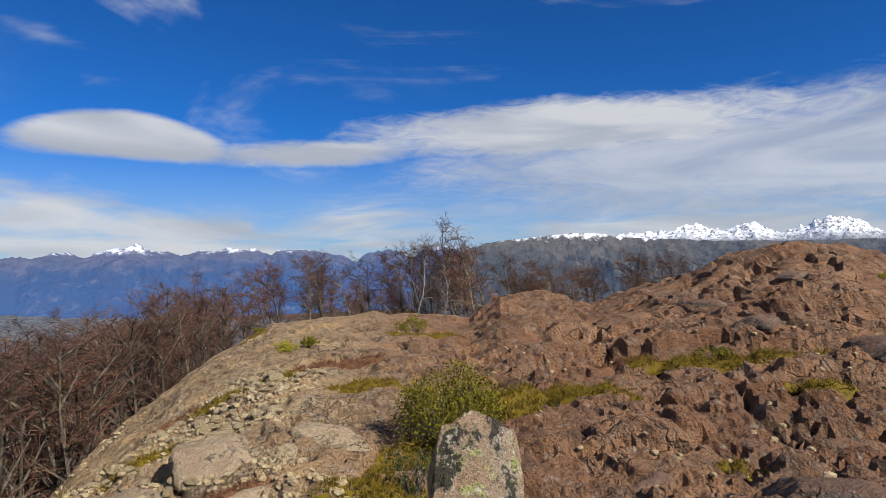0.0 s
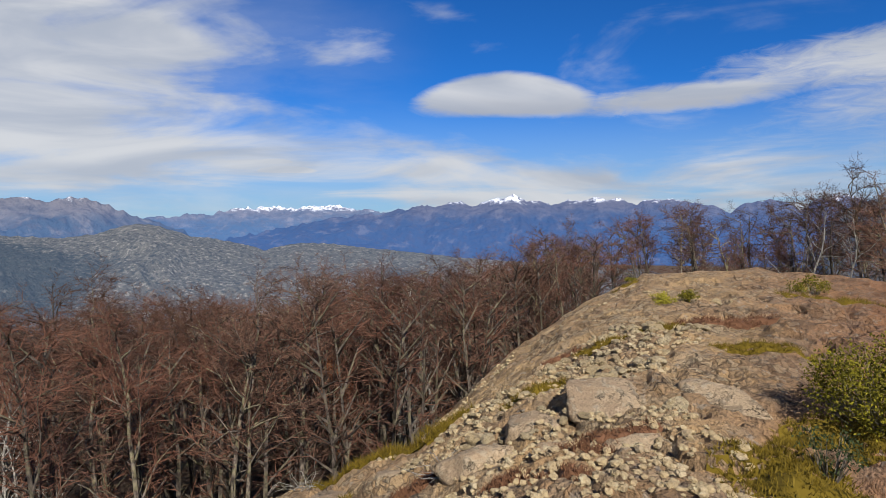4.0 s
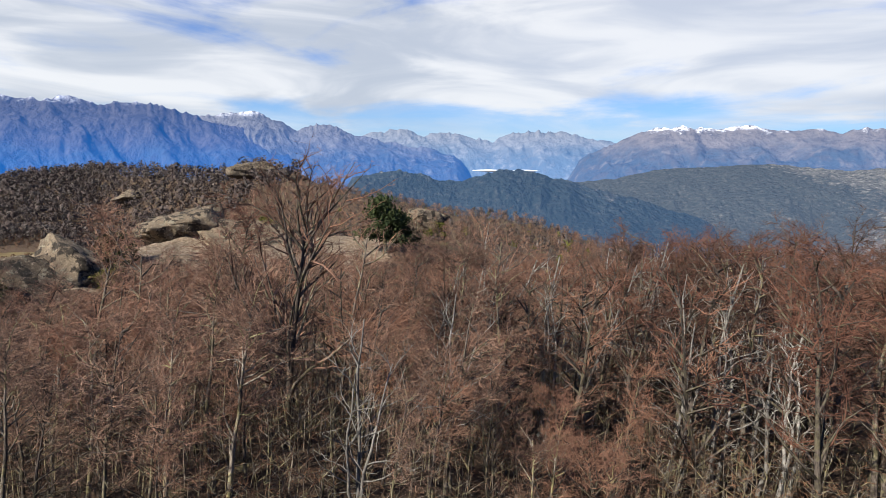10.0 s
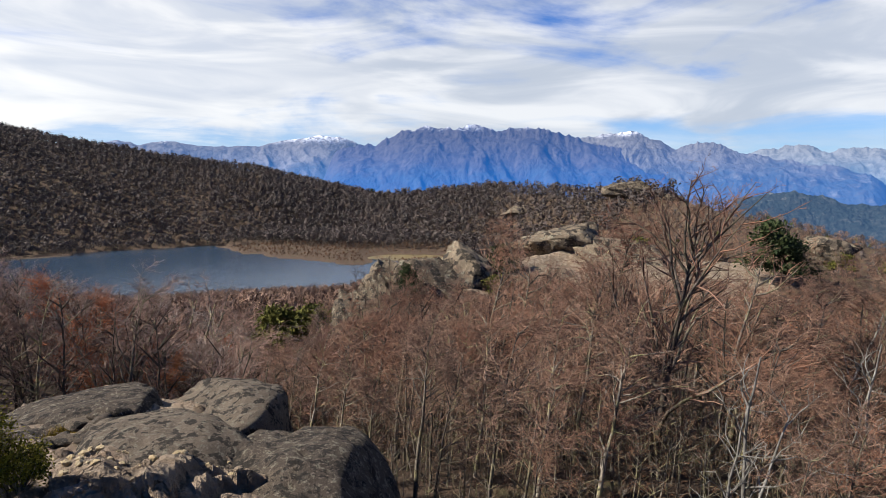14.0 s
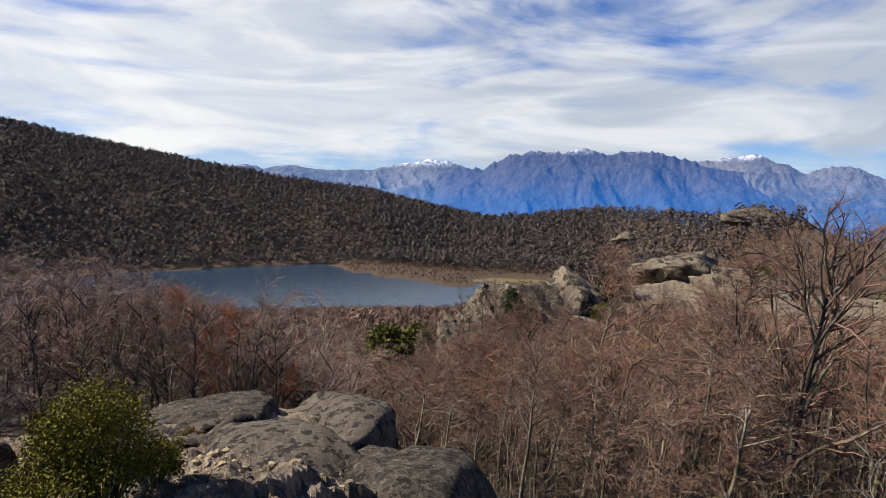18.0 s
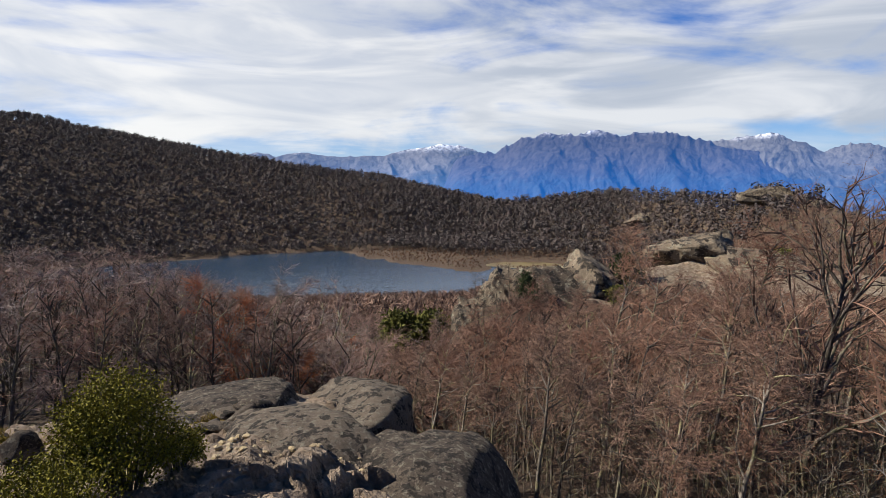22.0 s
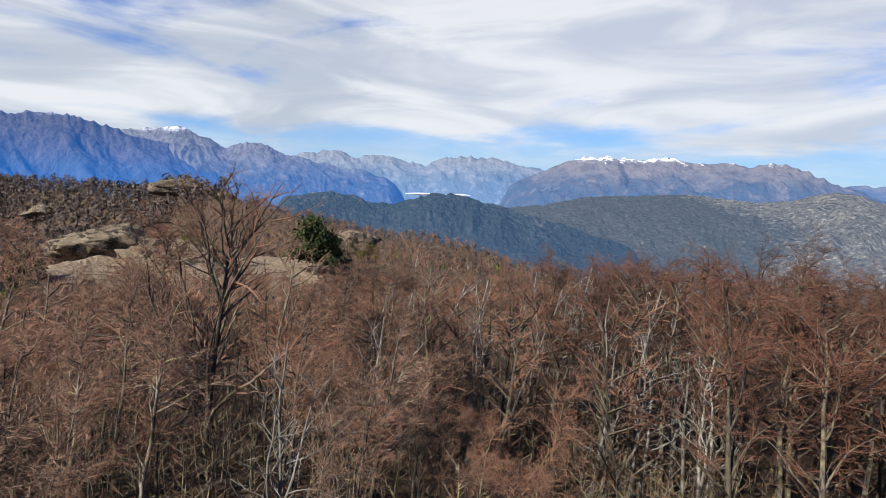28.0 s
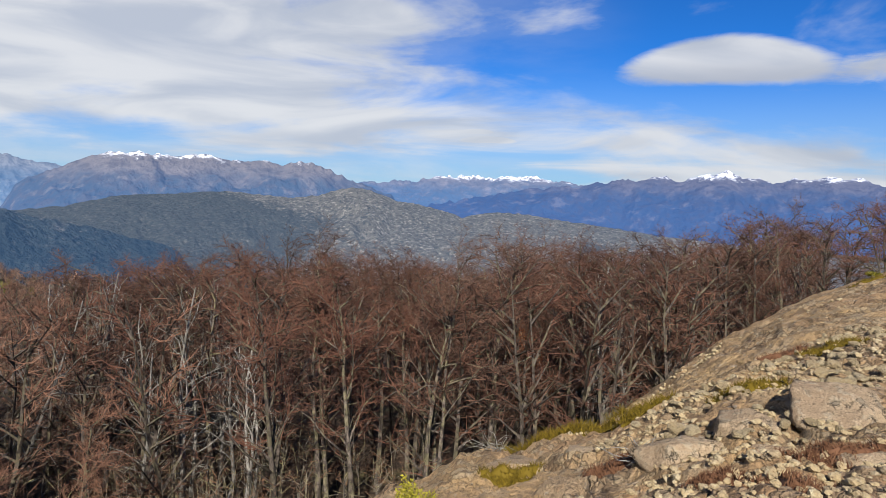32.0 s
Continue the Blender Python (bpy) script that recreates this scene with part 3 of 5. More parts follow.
def grid_mesh(name, X, Y, Z, mats=(), close=False, smooth=True):
    """A sheet from 2D arrays of places."""
    n, m = X.shape
    co = np.stack([X, Y, Z], -1).reshape(-1, 3)
    i = np.arange(n * m).reshape(n, m)
    if close:
        i = np.concatenate([i, i[:, :1]], 1)
    q = np.stack([i[:-1, :-1], i[:-1, 1:], i[1:, 1:], i[1:, :-1]], -1).reshape(-1, 4)
    me = bpy.data.meshes.new(name)
    me.vertices.add(len(co))
    me.vertices.foreach_set("co", co.ravel())
    me.loops.add(q.size)
    me.loops.foreach_set("vertex_index", q.ravel().astype(np.int32))
    me.polygons.add(len(q))
    me.polygons.foreach_set("loop_start", np.arange(0, q.size, 4, dtype=np.int32))
    me.polygons.foreach_set("use_smooth", np.full(len(q), smooth))
    me.update(calc_edges=True)
    for mat in mats:
        me.materials.append(mat)
    return new(name, me)


def make_ground():
    az = np.radians(np.concatenate([np.arange(-186, 56, 0.4), np.arange(56, 174, 3.0)]))
    r = np.concatenate([[0.02, 0.4], np.geomspace(0.7, 2, 14), np.geomspace(2.02, 26, 240), np.geomspace(26.5, 60, 34), np.geomspace(62, 4700, 100)])
    A, R = np.meshgrid(az, r)
    X, Y = R * np.sin(A), R * np.cos(A)
    Z, bare, ochre = land(X, Y)
    ob = grid_mesh("ground", X[:, ::-1], Y[:, ::-1], Z[:, ::-1], [GROUND], True, False)
    for key, v in (("rock", bare[:, ::-1]), ("ochre", ochre[:, ::-1])):
        ob.data.attributes.new(key, "FLOAT", "POINT").data.foreach_set("value", v.ravel().astype(np.float32))
    return tagged(ob, "weathered bare rock top falling to leaf-littered forest floor and valleys", "ground", kind="structure")


make_ground()


def make_lake():
    mat, k = material("lake_water")
    n = k.noise(k.scaled(k.place, 1, 0.5, 1), 0.5, 4.0)
    finish(k, (0.022, 0.046, 0.08), 0.09, n, 0.30, 0.6)
    az = np.radians(np.arange(-200, -121, 1.5))
    r = np.linspace(225, 470, 20)
    A, R = np.meshgrid(az[::-1], r)
    ob = grid_mesh("lake", R * np.sin(A), R * np.cos(A), np.full(A.shape, LAKE), [mat])
    tagged(ob, "small dark blue mountain lake below wooded hills", "lake", kind="structure")


make_lake()


def make_pond():
    mat, k = material("pond_water")
    finish(k, k.mix(k.step(k.noise(k.place, 0.12, 4.0), 0.4, 0.6), (0.10, 0.07, 0.025), (0.16, 0.12, 0.045)), 0.35, None, 0, 0.4)
    az, r = np.radians(np.arange(-132, -123.9, 0.5)), np.linspace(340, 372, 6)
    A, R = np.meshgrid(az[::-1], r)
    R = 356 + (R - 356) * (0.35 + 0.65 * np.sin(np.clip((np.degrees(A) + 132) / 8, 0.05, 0.95) * np.pi))
    ob = grid_mesh("pond", R * np.sin(A), R * np.cos(A), np.full(A.shape, LAKE + 0.12), [mat])
    tagged(ob, "shallow olive-brown pond beside the lake", "pond", kind="structure")


make_pond()


def ridge_range(name, label, tops, far, deep, foot, mat, rough=0.12, step=0.1, rows=42, seed=0, spur=1.0, jag=1.0):
    """A chain of mountains: tops are pairs of heading and height over eye level in degrees, at far metres; foot is the height of its foot."""
    a, e = (np.array(c, float) for c in zip(*tops))
    az = np.arange(a[0], a[-1] + step / 2, step)
    line = np.interp(az, a, e)
    kern = np.ones(3) / 3
    line = np.convolve(np.pad(line, 1, mode="edge"), kern, "valid")
    fine = fbm(az * 1.1, az * 0 + seed, 6, seed, True, 0.5) * rough * jag
    fine = fine * ramp(a[0], a[0] + 1.5, az) * ramp(a[-1], a[-1] - 1.5, az)
    crest = EYE + far * np.tan(np.radians(line))
    n = max(3, int(3.0 / step) | 1)
    soft = np.convolve(np.pad(crest, n // 2, mode="edge"), np.ones(n) / n, "valid")
    ends = ramp(a[0], a[0] + 4, az) * ramp(a[-1], a[-1] - 4, az)
    tips = ((crest - soft) + far * np.radians(fine)) * ends
    v = np.linspace(0, 1, rows) ** 0.9
    A, V = np.meshgrid(az, v)
    R = far - deep * (1 - V)
    unit_m = far / 3900
    S, Q = far * np.radians(A) / unit_m, -deep * (1 - V) / unit_m
    S, Q = S + fbm(S / 420, Q / 420, 3, seed + 5) * 170, Q + fbm(S / 420, Q / 420, 3, seed + 6) * 170
    ribs = fbm((S + Q * 0.35) / 430, Q / 560, 7, seed + 9, True, 0.55)
    body = np.sin(np.pi * np.clip(V, 0, 1)) ** 0.6
    height = (soft - foot)[None, :] * ends
    Z = foot + height * (V ** 1.08 + (ribs - 0.12) * 0.20 * spur * body) + tips[None, :] * V ** 16
    Z = np.minimum(Z, EYE + (crest + tips - EYE)[None, :] * R / far)
    # the far side falls away
    Z = np.concatenate([Z, foot + height * 0.6])
    R = np.concatenate([R, np.full((1, len(az)), far + deep * 0.35)])
    A = np.radians(np.concatenate([A, A[-1:]]))
    ob = grid_mesh(name, R[:, ::-1] * np.sin(A[:, ::-1]), R[:, ::-1] * np.cos(A[:, ::-1]), Z[:, ::-1], [mat])
    return tagged(ob, label, "mountains", kind="structure")


# distance haze is painted in: a blue glow each, bluish low tones on most
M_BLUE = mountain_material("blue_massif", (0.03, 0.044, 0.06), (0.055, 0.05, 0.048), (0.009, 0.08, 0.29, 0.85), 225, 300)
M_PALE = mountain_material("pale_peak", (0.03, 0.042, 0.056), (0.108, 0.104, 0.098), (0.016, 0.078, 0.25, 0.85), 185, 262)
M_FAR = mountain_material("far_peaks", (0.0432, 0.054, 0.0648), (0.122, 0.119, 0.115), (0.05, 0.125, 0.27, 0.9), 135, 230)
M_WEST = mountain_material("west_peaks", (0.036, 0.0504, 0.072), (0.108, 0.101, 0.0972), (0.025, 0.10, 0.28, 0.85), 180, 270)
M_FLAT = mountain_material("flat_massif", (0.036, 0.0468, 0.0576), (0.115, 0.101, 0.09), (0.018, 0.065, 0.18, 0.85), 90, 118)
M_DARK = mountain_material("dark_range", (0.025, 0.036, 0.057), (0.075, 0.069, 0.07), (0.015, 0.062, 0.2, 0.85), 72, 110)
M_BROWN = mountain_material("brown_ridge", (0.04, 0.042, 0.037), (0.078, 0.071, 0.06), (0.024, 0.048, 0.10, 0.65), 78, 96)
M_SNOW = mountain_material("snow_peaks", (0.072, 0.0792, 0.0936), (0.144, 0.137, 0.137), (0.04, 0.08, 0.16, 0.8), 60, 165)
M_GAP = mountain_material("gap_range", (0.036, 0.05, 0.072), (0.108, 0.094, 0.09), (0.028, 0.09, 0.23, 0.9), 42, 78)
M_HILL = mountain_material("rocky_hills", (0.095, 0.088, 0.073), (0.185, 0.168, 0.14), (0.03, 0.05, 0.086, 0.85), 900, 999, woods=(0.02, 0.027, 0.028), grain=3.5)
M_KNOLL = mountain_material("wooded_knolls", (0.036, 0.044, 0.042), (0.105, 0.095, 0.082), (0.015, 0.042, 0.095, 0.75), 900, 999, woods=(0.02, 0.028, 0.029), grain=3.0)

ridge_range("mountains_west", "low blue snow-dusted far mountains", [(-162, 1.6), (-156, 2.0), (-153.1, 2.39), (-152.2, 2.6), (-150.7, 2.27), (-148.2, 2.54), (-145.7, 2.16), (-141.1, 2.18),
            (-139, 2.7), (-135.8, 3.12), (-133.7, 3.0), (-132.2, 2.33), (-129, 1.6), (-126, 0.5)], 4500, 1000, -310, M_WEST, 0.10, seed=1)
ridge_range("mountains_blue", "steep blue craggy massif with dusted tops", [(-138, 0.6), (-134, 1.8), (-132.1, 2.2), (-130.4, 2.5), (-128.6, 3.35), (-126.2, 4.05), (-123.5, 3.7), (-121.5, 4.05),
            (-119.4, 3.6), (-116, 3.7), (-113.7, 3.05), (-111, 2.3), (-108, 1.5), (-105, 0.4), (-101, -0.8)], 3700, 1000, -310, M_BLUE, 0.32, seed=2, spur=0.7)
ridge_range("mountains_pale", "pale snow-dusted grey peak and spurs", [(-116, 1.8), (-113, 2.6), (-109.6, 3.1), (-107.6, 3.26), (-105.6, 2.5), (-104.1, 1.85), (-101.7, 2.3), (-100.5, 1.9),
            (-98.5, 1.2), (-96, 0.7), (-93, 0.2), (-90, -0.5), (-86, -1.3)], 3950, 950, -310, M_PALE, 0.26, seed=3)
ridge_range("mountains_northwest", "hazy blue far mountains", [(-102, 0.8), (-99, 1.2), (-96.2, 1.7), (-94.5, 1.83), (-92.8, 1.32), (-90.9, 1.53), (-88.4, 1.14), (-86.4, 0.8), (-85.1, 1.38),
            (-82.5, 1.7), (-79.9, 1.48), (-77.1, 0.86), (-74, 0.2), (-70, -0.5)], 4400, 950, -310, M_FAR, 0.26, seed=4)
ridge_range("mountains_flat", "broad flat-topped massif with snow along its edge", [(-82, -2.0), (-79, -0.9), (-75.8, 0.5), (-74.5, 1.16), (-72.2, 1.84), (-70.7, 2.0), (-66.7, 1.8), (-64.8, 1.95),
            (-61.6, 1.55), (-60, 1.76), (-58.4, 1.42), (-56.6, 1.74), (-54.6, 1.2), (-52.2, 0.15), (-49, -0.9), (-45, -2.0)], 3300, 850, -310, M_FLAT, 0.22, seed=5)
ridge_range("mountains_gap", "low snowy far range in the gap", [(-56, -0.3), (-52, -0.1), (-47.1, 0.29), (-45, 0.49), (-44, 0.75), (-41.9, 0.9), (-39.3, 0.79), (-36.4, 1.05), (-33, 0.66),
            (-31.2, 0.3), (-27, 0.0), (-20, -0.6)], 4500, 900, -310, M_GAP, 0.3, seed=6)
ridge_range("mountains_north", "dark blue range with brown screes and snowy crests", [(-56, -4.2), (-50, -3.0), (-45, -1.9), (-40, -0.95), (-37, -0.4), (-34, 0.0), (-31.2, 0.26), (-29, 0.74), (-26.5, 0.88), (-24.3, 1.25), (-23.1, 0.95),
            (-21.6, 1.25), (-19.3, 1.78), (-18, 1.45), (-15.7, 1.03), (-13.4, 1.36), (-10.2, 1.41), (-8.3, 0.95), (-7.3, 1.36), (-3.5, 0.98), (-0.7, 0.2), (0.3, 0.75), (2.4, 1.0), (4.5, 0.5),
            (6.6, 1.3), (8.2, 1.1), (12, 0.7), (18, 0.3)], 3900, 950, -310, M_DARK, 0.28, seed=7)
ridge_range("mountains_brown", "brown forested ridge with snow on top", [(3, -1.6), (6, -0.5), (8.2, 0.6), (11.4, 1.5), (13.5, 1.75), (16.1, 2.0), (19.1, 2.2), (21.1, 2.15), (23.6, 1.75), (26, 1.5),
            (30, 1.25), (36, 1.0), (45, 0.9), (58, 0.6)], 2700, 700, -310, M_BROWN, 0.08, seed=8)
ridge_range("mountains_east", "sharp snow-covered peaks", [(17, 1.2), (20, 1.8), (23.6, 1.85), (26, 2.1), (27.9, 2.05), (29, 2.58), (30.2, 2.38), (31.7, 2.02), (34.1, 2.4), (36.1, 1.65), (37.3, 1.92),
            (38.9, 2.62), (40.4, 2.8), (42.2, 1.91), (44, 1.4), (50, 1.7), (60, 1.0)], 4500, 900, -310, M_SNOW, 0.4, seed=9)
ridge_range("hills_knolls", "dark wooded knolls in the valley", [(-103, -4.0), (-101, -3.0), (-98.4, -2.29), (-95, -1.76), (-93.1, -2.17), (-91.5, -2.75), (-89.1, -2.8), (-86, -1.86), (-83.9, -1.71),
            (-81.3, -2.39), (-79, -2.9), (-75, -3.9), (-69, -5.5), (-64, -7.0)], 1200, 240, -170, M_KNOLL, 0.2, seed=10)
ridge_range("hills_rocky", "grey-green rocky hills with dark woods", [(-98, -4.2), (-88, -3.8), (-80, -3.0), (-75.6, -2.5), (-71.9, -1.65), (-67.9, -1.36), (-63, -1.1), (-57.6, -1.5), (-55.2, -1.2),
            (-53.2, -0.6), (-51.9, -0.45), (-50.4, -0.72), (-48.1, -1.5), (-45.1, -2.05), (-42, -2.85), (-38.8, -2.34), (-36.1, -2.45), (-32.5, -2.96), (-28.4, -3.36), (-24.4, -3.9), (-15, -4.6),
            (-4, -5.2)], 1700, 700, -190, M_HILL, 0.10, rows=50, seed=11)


def make_mist():
    """Two low streaks of cloud lying in the far valley."""
    mat, k = material("mist")
    # a faint blue-white emission brightens the cloud beyond its daylight
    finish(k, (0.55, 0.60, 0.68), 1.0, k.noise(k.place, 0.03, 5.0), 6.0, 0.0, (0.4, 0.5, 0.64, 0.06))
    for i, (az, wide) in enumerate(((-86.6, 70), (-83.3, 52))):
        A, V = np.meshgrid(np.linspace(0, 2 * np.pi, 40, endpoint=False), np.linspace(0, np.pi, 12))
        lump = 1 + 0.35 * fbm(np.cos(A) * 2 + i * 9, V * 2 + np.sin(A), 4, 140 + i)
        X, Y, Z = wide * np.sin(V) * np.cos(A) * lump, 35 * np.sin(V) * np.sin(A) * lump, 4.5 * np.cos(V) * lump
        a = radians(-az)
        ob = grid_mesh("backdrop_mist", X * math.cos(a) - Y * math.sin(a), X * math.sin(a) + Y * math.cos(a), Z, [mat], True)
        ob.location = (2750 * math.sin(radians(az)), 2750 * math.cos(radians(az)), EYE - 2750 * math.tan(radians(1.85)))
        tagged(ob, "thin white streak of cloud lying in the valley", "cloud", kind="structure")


make_mist()

# ---- trees ----
def tubes(P0, P1, R0, R1, sides):
    """Tapered tubes from arrays of ends and radii, as vertices and quads."""
    P0, P1 = np.asarray(P0, float), np.asarray(P1, float)
    D = P1 - P0
    D /= np.maximum(np.linalg.norm(D, axis=1, keepdims=True), 1e-9)
    ref = np.where(np.abs(D[:, 2:3]) > 0.9, [[1.0, 0, 0]], [[0, 0, 1.0]])
    U = np.cross(D, ref)
    U /= np.maximum(np.linalg.norm(U, axis=1, keepdims=True), 1e-9)
    V = np.cross(D, U)
    ang = np.arange(sides) * 2 * np.pi / sides
    ring = U[:, None] * np.cos(ang)[None, :, None] + V[:, None] * np.sin(ang)[None, :, None]
    A = P0[:, None] + ring * np.asarray(R0)[:, None, None]
    B = P1[:, None] + ring * np.asarray(R1)[:, None, None]
    co = np.concatenate([A, B], 1).reshape(-1, 3)
    base = (np.arange(len(P0)) * 2 * sides)[:, None]
    j = np.arange(sides)
    quads = np.stack([base + j, base + (j + 1) % sides, base + sides + (j + 1) % sides, base + sides + j], -1).reshape(-1, 4)
    return co, quads


def spikes(P0, P1, R0):
    """Three-sided tapering spikes, as vertices and triangles."""
    P0, P1 = np.asarray(P0, float), np.asarray(P1, float)
    D = P1 - P0
    D /= np.maximum(np.linalg.norm(D, axis=1, keepdims=True), 1e-9)
    ref = np.where(np.abs(D[:, 2:3]) > 0.9, [[1.0, 0, 0]], [[0, 0, 1.0]])
    U = np.cross(D, ref)
    U /= np.maximum(np.linalg.norm(U, axis=1, keepdims=True), 1e-9)
    V = np.cross(D, U)
    ang = np.arange(3) * 2 * np.pi / 3
    ring = U[:, None] * np.cos(ang)[None, :, None] + V[:, None] * np.sin(ang)[None, :, None]
    A = P0[:, None] + ring * np.asarray(R0)[:, None, None]
    co = np.concatenate([A, P1[:, None]], 1).reshape(-1, 3)
    b = (np.arange(len(P0)) * 4)[:, None]
    tri = np.stack([np.concatenate([b, b + 1, b + 3], 1), np.concatenate([b + 1, b + 2, b + 3], 1), np.concatenate([b + 2, b, b + 3], 1)], 1).reshape(-1, 3)
    return co, tri


def slivers(P0, P1, R0):
    """The finest twigs, millimetres thick: one long tapering face each."""
    P0, P1, R0 = np.asarray(P0, float), np.asarray(P1, float), np.asarray(R0)[:, None]
    D = P1 - P0
    S = np.cross(D, np.sin(P0 * 37.0 + 1.0) + 0.2)
    S /= np.maximum(np.linalg.norm(S, axis=1, keepdims=True), 1e-9)
    co = np.stack([P0 - S * R0, P0 + S * R0, P1], 1).reshape(-1, 3)
    return co, np.arange(len(co)).reshape(-1, 3)


def raw_mesh(name, co, faces, mats, smooth=False, index=None):
    me = bpy.data.meshes.new(name)
    faces = np.asarray(faces)
    k = faces.shape[1]
    me.vertices.add(len(co))
    me.vertices.foreach_set("co", np.asarray(co, float).ravel())
    me.loops.add(faces.size)
    me.loops.foreach_set("vertex_index", faces.ravel().astype(np.int32))
    me.polygons.add(len(faces))
    me.polygons.foreach_set("loop_start", np.arange(0, faces.size, k, dtype=np.int32))
    me.polygons.foreach_set("use_smooth", np.full(len(faces), smooth))
    if index is not None:
        me.polygons.foreach_set("material_index", np.asarray(index, np.int32))
    me.update(calc_edges=True)
    for m in mats:
        me.materials.append(m)
    return me


def unit(v):
    return v / max(np.linalg.norm(v), 1e-9)


def grow(rng, height, stems=1, spread=0.7, twigs=9, wind=0.12, limbs=13, subs=5, bare=0.28, thick=1.0, reach=1.0, crook=1.0, stubs=9, taper=0.82, sway=1.0):
    """The segments of a bare southern beech: stems, limbs and boughs as (ends, radii, level), and flat sprays of fine twigs."""
    wood, fine, limb = [], [], [0]

    def along(pts, t):
        n = len(pts) - 1
        i = np.minimum((t * n).astype(int), n - 1)
        step = pts[i + 1] - pts[i]
        return pts[i] + step * (t * n - i)[:, None], step / np.linalg.norm(step, axis=1, keepdims=True)

    def spray(pts, many, size):
        pts = np.array(pts)
        t = rng.uniform(0.12, 1.0, many)
        at, axis = along(pts, t)
        out = axis * 0.6 + rng.normal(0, 1, (many, 3)) * np.array([0.75, 0.75, 0.30]) + np.array([-wind, 0.05, 0.08])
        out /= np.linalg.norm(out, axis=1, keepdims=True)
        long = (size * rng.uniform(0.16, 0.44, many) * (1.15 - 0.45 * t))[:, None]
        fine.append((at, at + out * long, rng.uniform(0.004, 0.0075, many)))
        base, way, span = np.repeat(at, 5, 0), np.repeat(out, 5, 0), np.repeat(long, 5, 0)
        base = base + way * span * rng.uniform(0.2, 1.0, (len(base), 1))
        way = way * 0.75 + rng.normal(0, 1, way.shape) * np.array([0.6, 0.6, 0.22])
        way /= np.linalg.norm(way, axis=1, keepdims=True)
        fine.append((base, base + way * span * rng.uniform(0.3, 0.7, (len(base), 1)), rng.uniform(0.003, 0.0055, len(base))))

    def branch(p, way, length, r, level):
        limb[0] += level == 1
        n = (9, 5, 3)[level]
        pts, seg = [p], length / n
        for i in range(n):
            way = unit(way + rng.normal(0, (0.085 * sway, 0.19, 0.24)[level] * crook, 3) + np.array([-wind * 0.3, 0.02, (0.16, 0.03, 0.03)[level]]))
            pts.append(pts[-1] + way * seg)
            t0, t1 = i / n, (i + 1) / n
            wood.append((pts[-2], pts[-1], r * (1 - taper * t0), r * (1 - taper * t1), level, limb[0]))
        if level < 2:
            for j in range(limbs if level == 0 else subs):
                t = rng.uniform(bare if level == 0 else 0.2, 1.0)
                i = min(int(t * n), n - 1)
                at = pts[i] + (pts[i + 1] - pts[i]) * (t * n - i)
                axis = unit(pts[i + 1] - pts[i])
                side = rng.normal(0, 1, 3) * np.array([1, 1, 0.6])
                side = unit(side - axis * side.dot(axis))
                out = unit(axis * rng.uniform(0.4, 1.0) + side * spread * rng.uniform(0.7, 1.25))
                branch(at, out, length * rng.uniform(0.20, 0.42) * (reach if level == 0 else 1.0) * (1.2 - 0.65 * t if level == 0 else 1.2), r * (0.42 - 0.22 * t) * min(reach, 1.3) + 0.005, level + 1)
        if level == 0:
            for j in range(stubs):
                t = rng.uniform(0.08, 0.6)
                i = min(int(t * n), n - 1)
                out = unit(np.array([rng.normal(), rng.normal(), rng.uniform(-0.2, 0.5)]))
                end = pts[i] + out * rng.uniform(0.12, 0.45)
                wood.append((pts[i], end, 0.016, 0.007, 1, 0))
                wood.append((end, end + unit(out + rng.normal(0, 0.5, 3)) * rng.uniform(0.05, 0.25), 0.008, 0.003, 1, 0))
        if level >= 1 and twigs:
            spray(pts, twigs, 1.0 if level == 2 else 1.15)

    for s in range(stems):
        lean = rng.normal(0, 0.02 + 0.02 * sway if stems == 1 else 0.07, 2)
        branch(np.array([rng.normal(0, 0.12), rng.normal(0, 0.12), -0.4]), unit(np.array([lean[0] - wind * 0.2, lean[1], 1.0])),
               (height + 0.4) * (1.0 if s == 0 else rng.uniform(0.75, 0.95)), thick * height * 0.0145 * rng.uniform(0.8, 1.1), 0)
    return wood, [np.concatenate(c) for c in zip(*fine)]


def two_meshes(wood, fine, split=False):
    """Trunk, crown and, where split, each limb as vertices and faces."""
    P0, P1, R0, R1, L, N = (np.array(c) for c in zip(*wood))

    def joined(picks):
        co, fs, base = [], [], 0
        for pick, sides in picks:
            c, f = tubes(P0[pick], P1[pick], R0[pick], R1[pick], sides)
            co.append(c)
            fs.append(f + base)
            base += len(c)
        return np.concatenate(co), np.concatenate(fs)

    limbs = [joined([((L == 1) & (N == i), 5)]) for i in range(1, N.max() + 1)] if split else []
    trunk = joined([(L == 0, 7), ((L == 1) & ((N == 0) | (not split)), 4)])
    c, f = tubes(P0[L == 2], P1[L == 2], R0[L == 2], R1[L == 2], 3)
    f = np.concatenate([f[:, [0, 1, 2]], f[:, [0, 2, 3]]])
    if len(fine):
        c2, f2 = slivers(*fine)
        f = np.concatenate([f, f2 + len(c)])
        c = np.concatenate([c, c2])
    return trunk, (c, f), limbs


def make_tree(name, rng, label, bark, twig, group="beeches of the wood", split=False, **kw):
    trunk, crown, limbs = two_meshes(*grow(rng, **kw), split)
    root = new(name)
    for part_name, (co, faces), mat in (("trunk", trunk, bark), ("crown", crown, twig), *(("limb", m, bark) for m in limbs)):
        ob = new(part_name, raw_mesh(part_name, co, faces, [mat], part_name != "crown"))
        ob.parent = root
    return tagged(root, label, "tree", group)


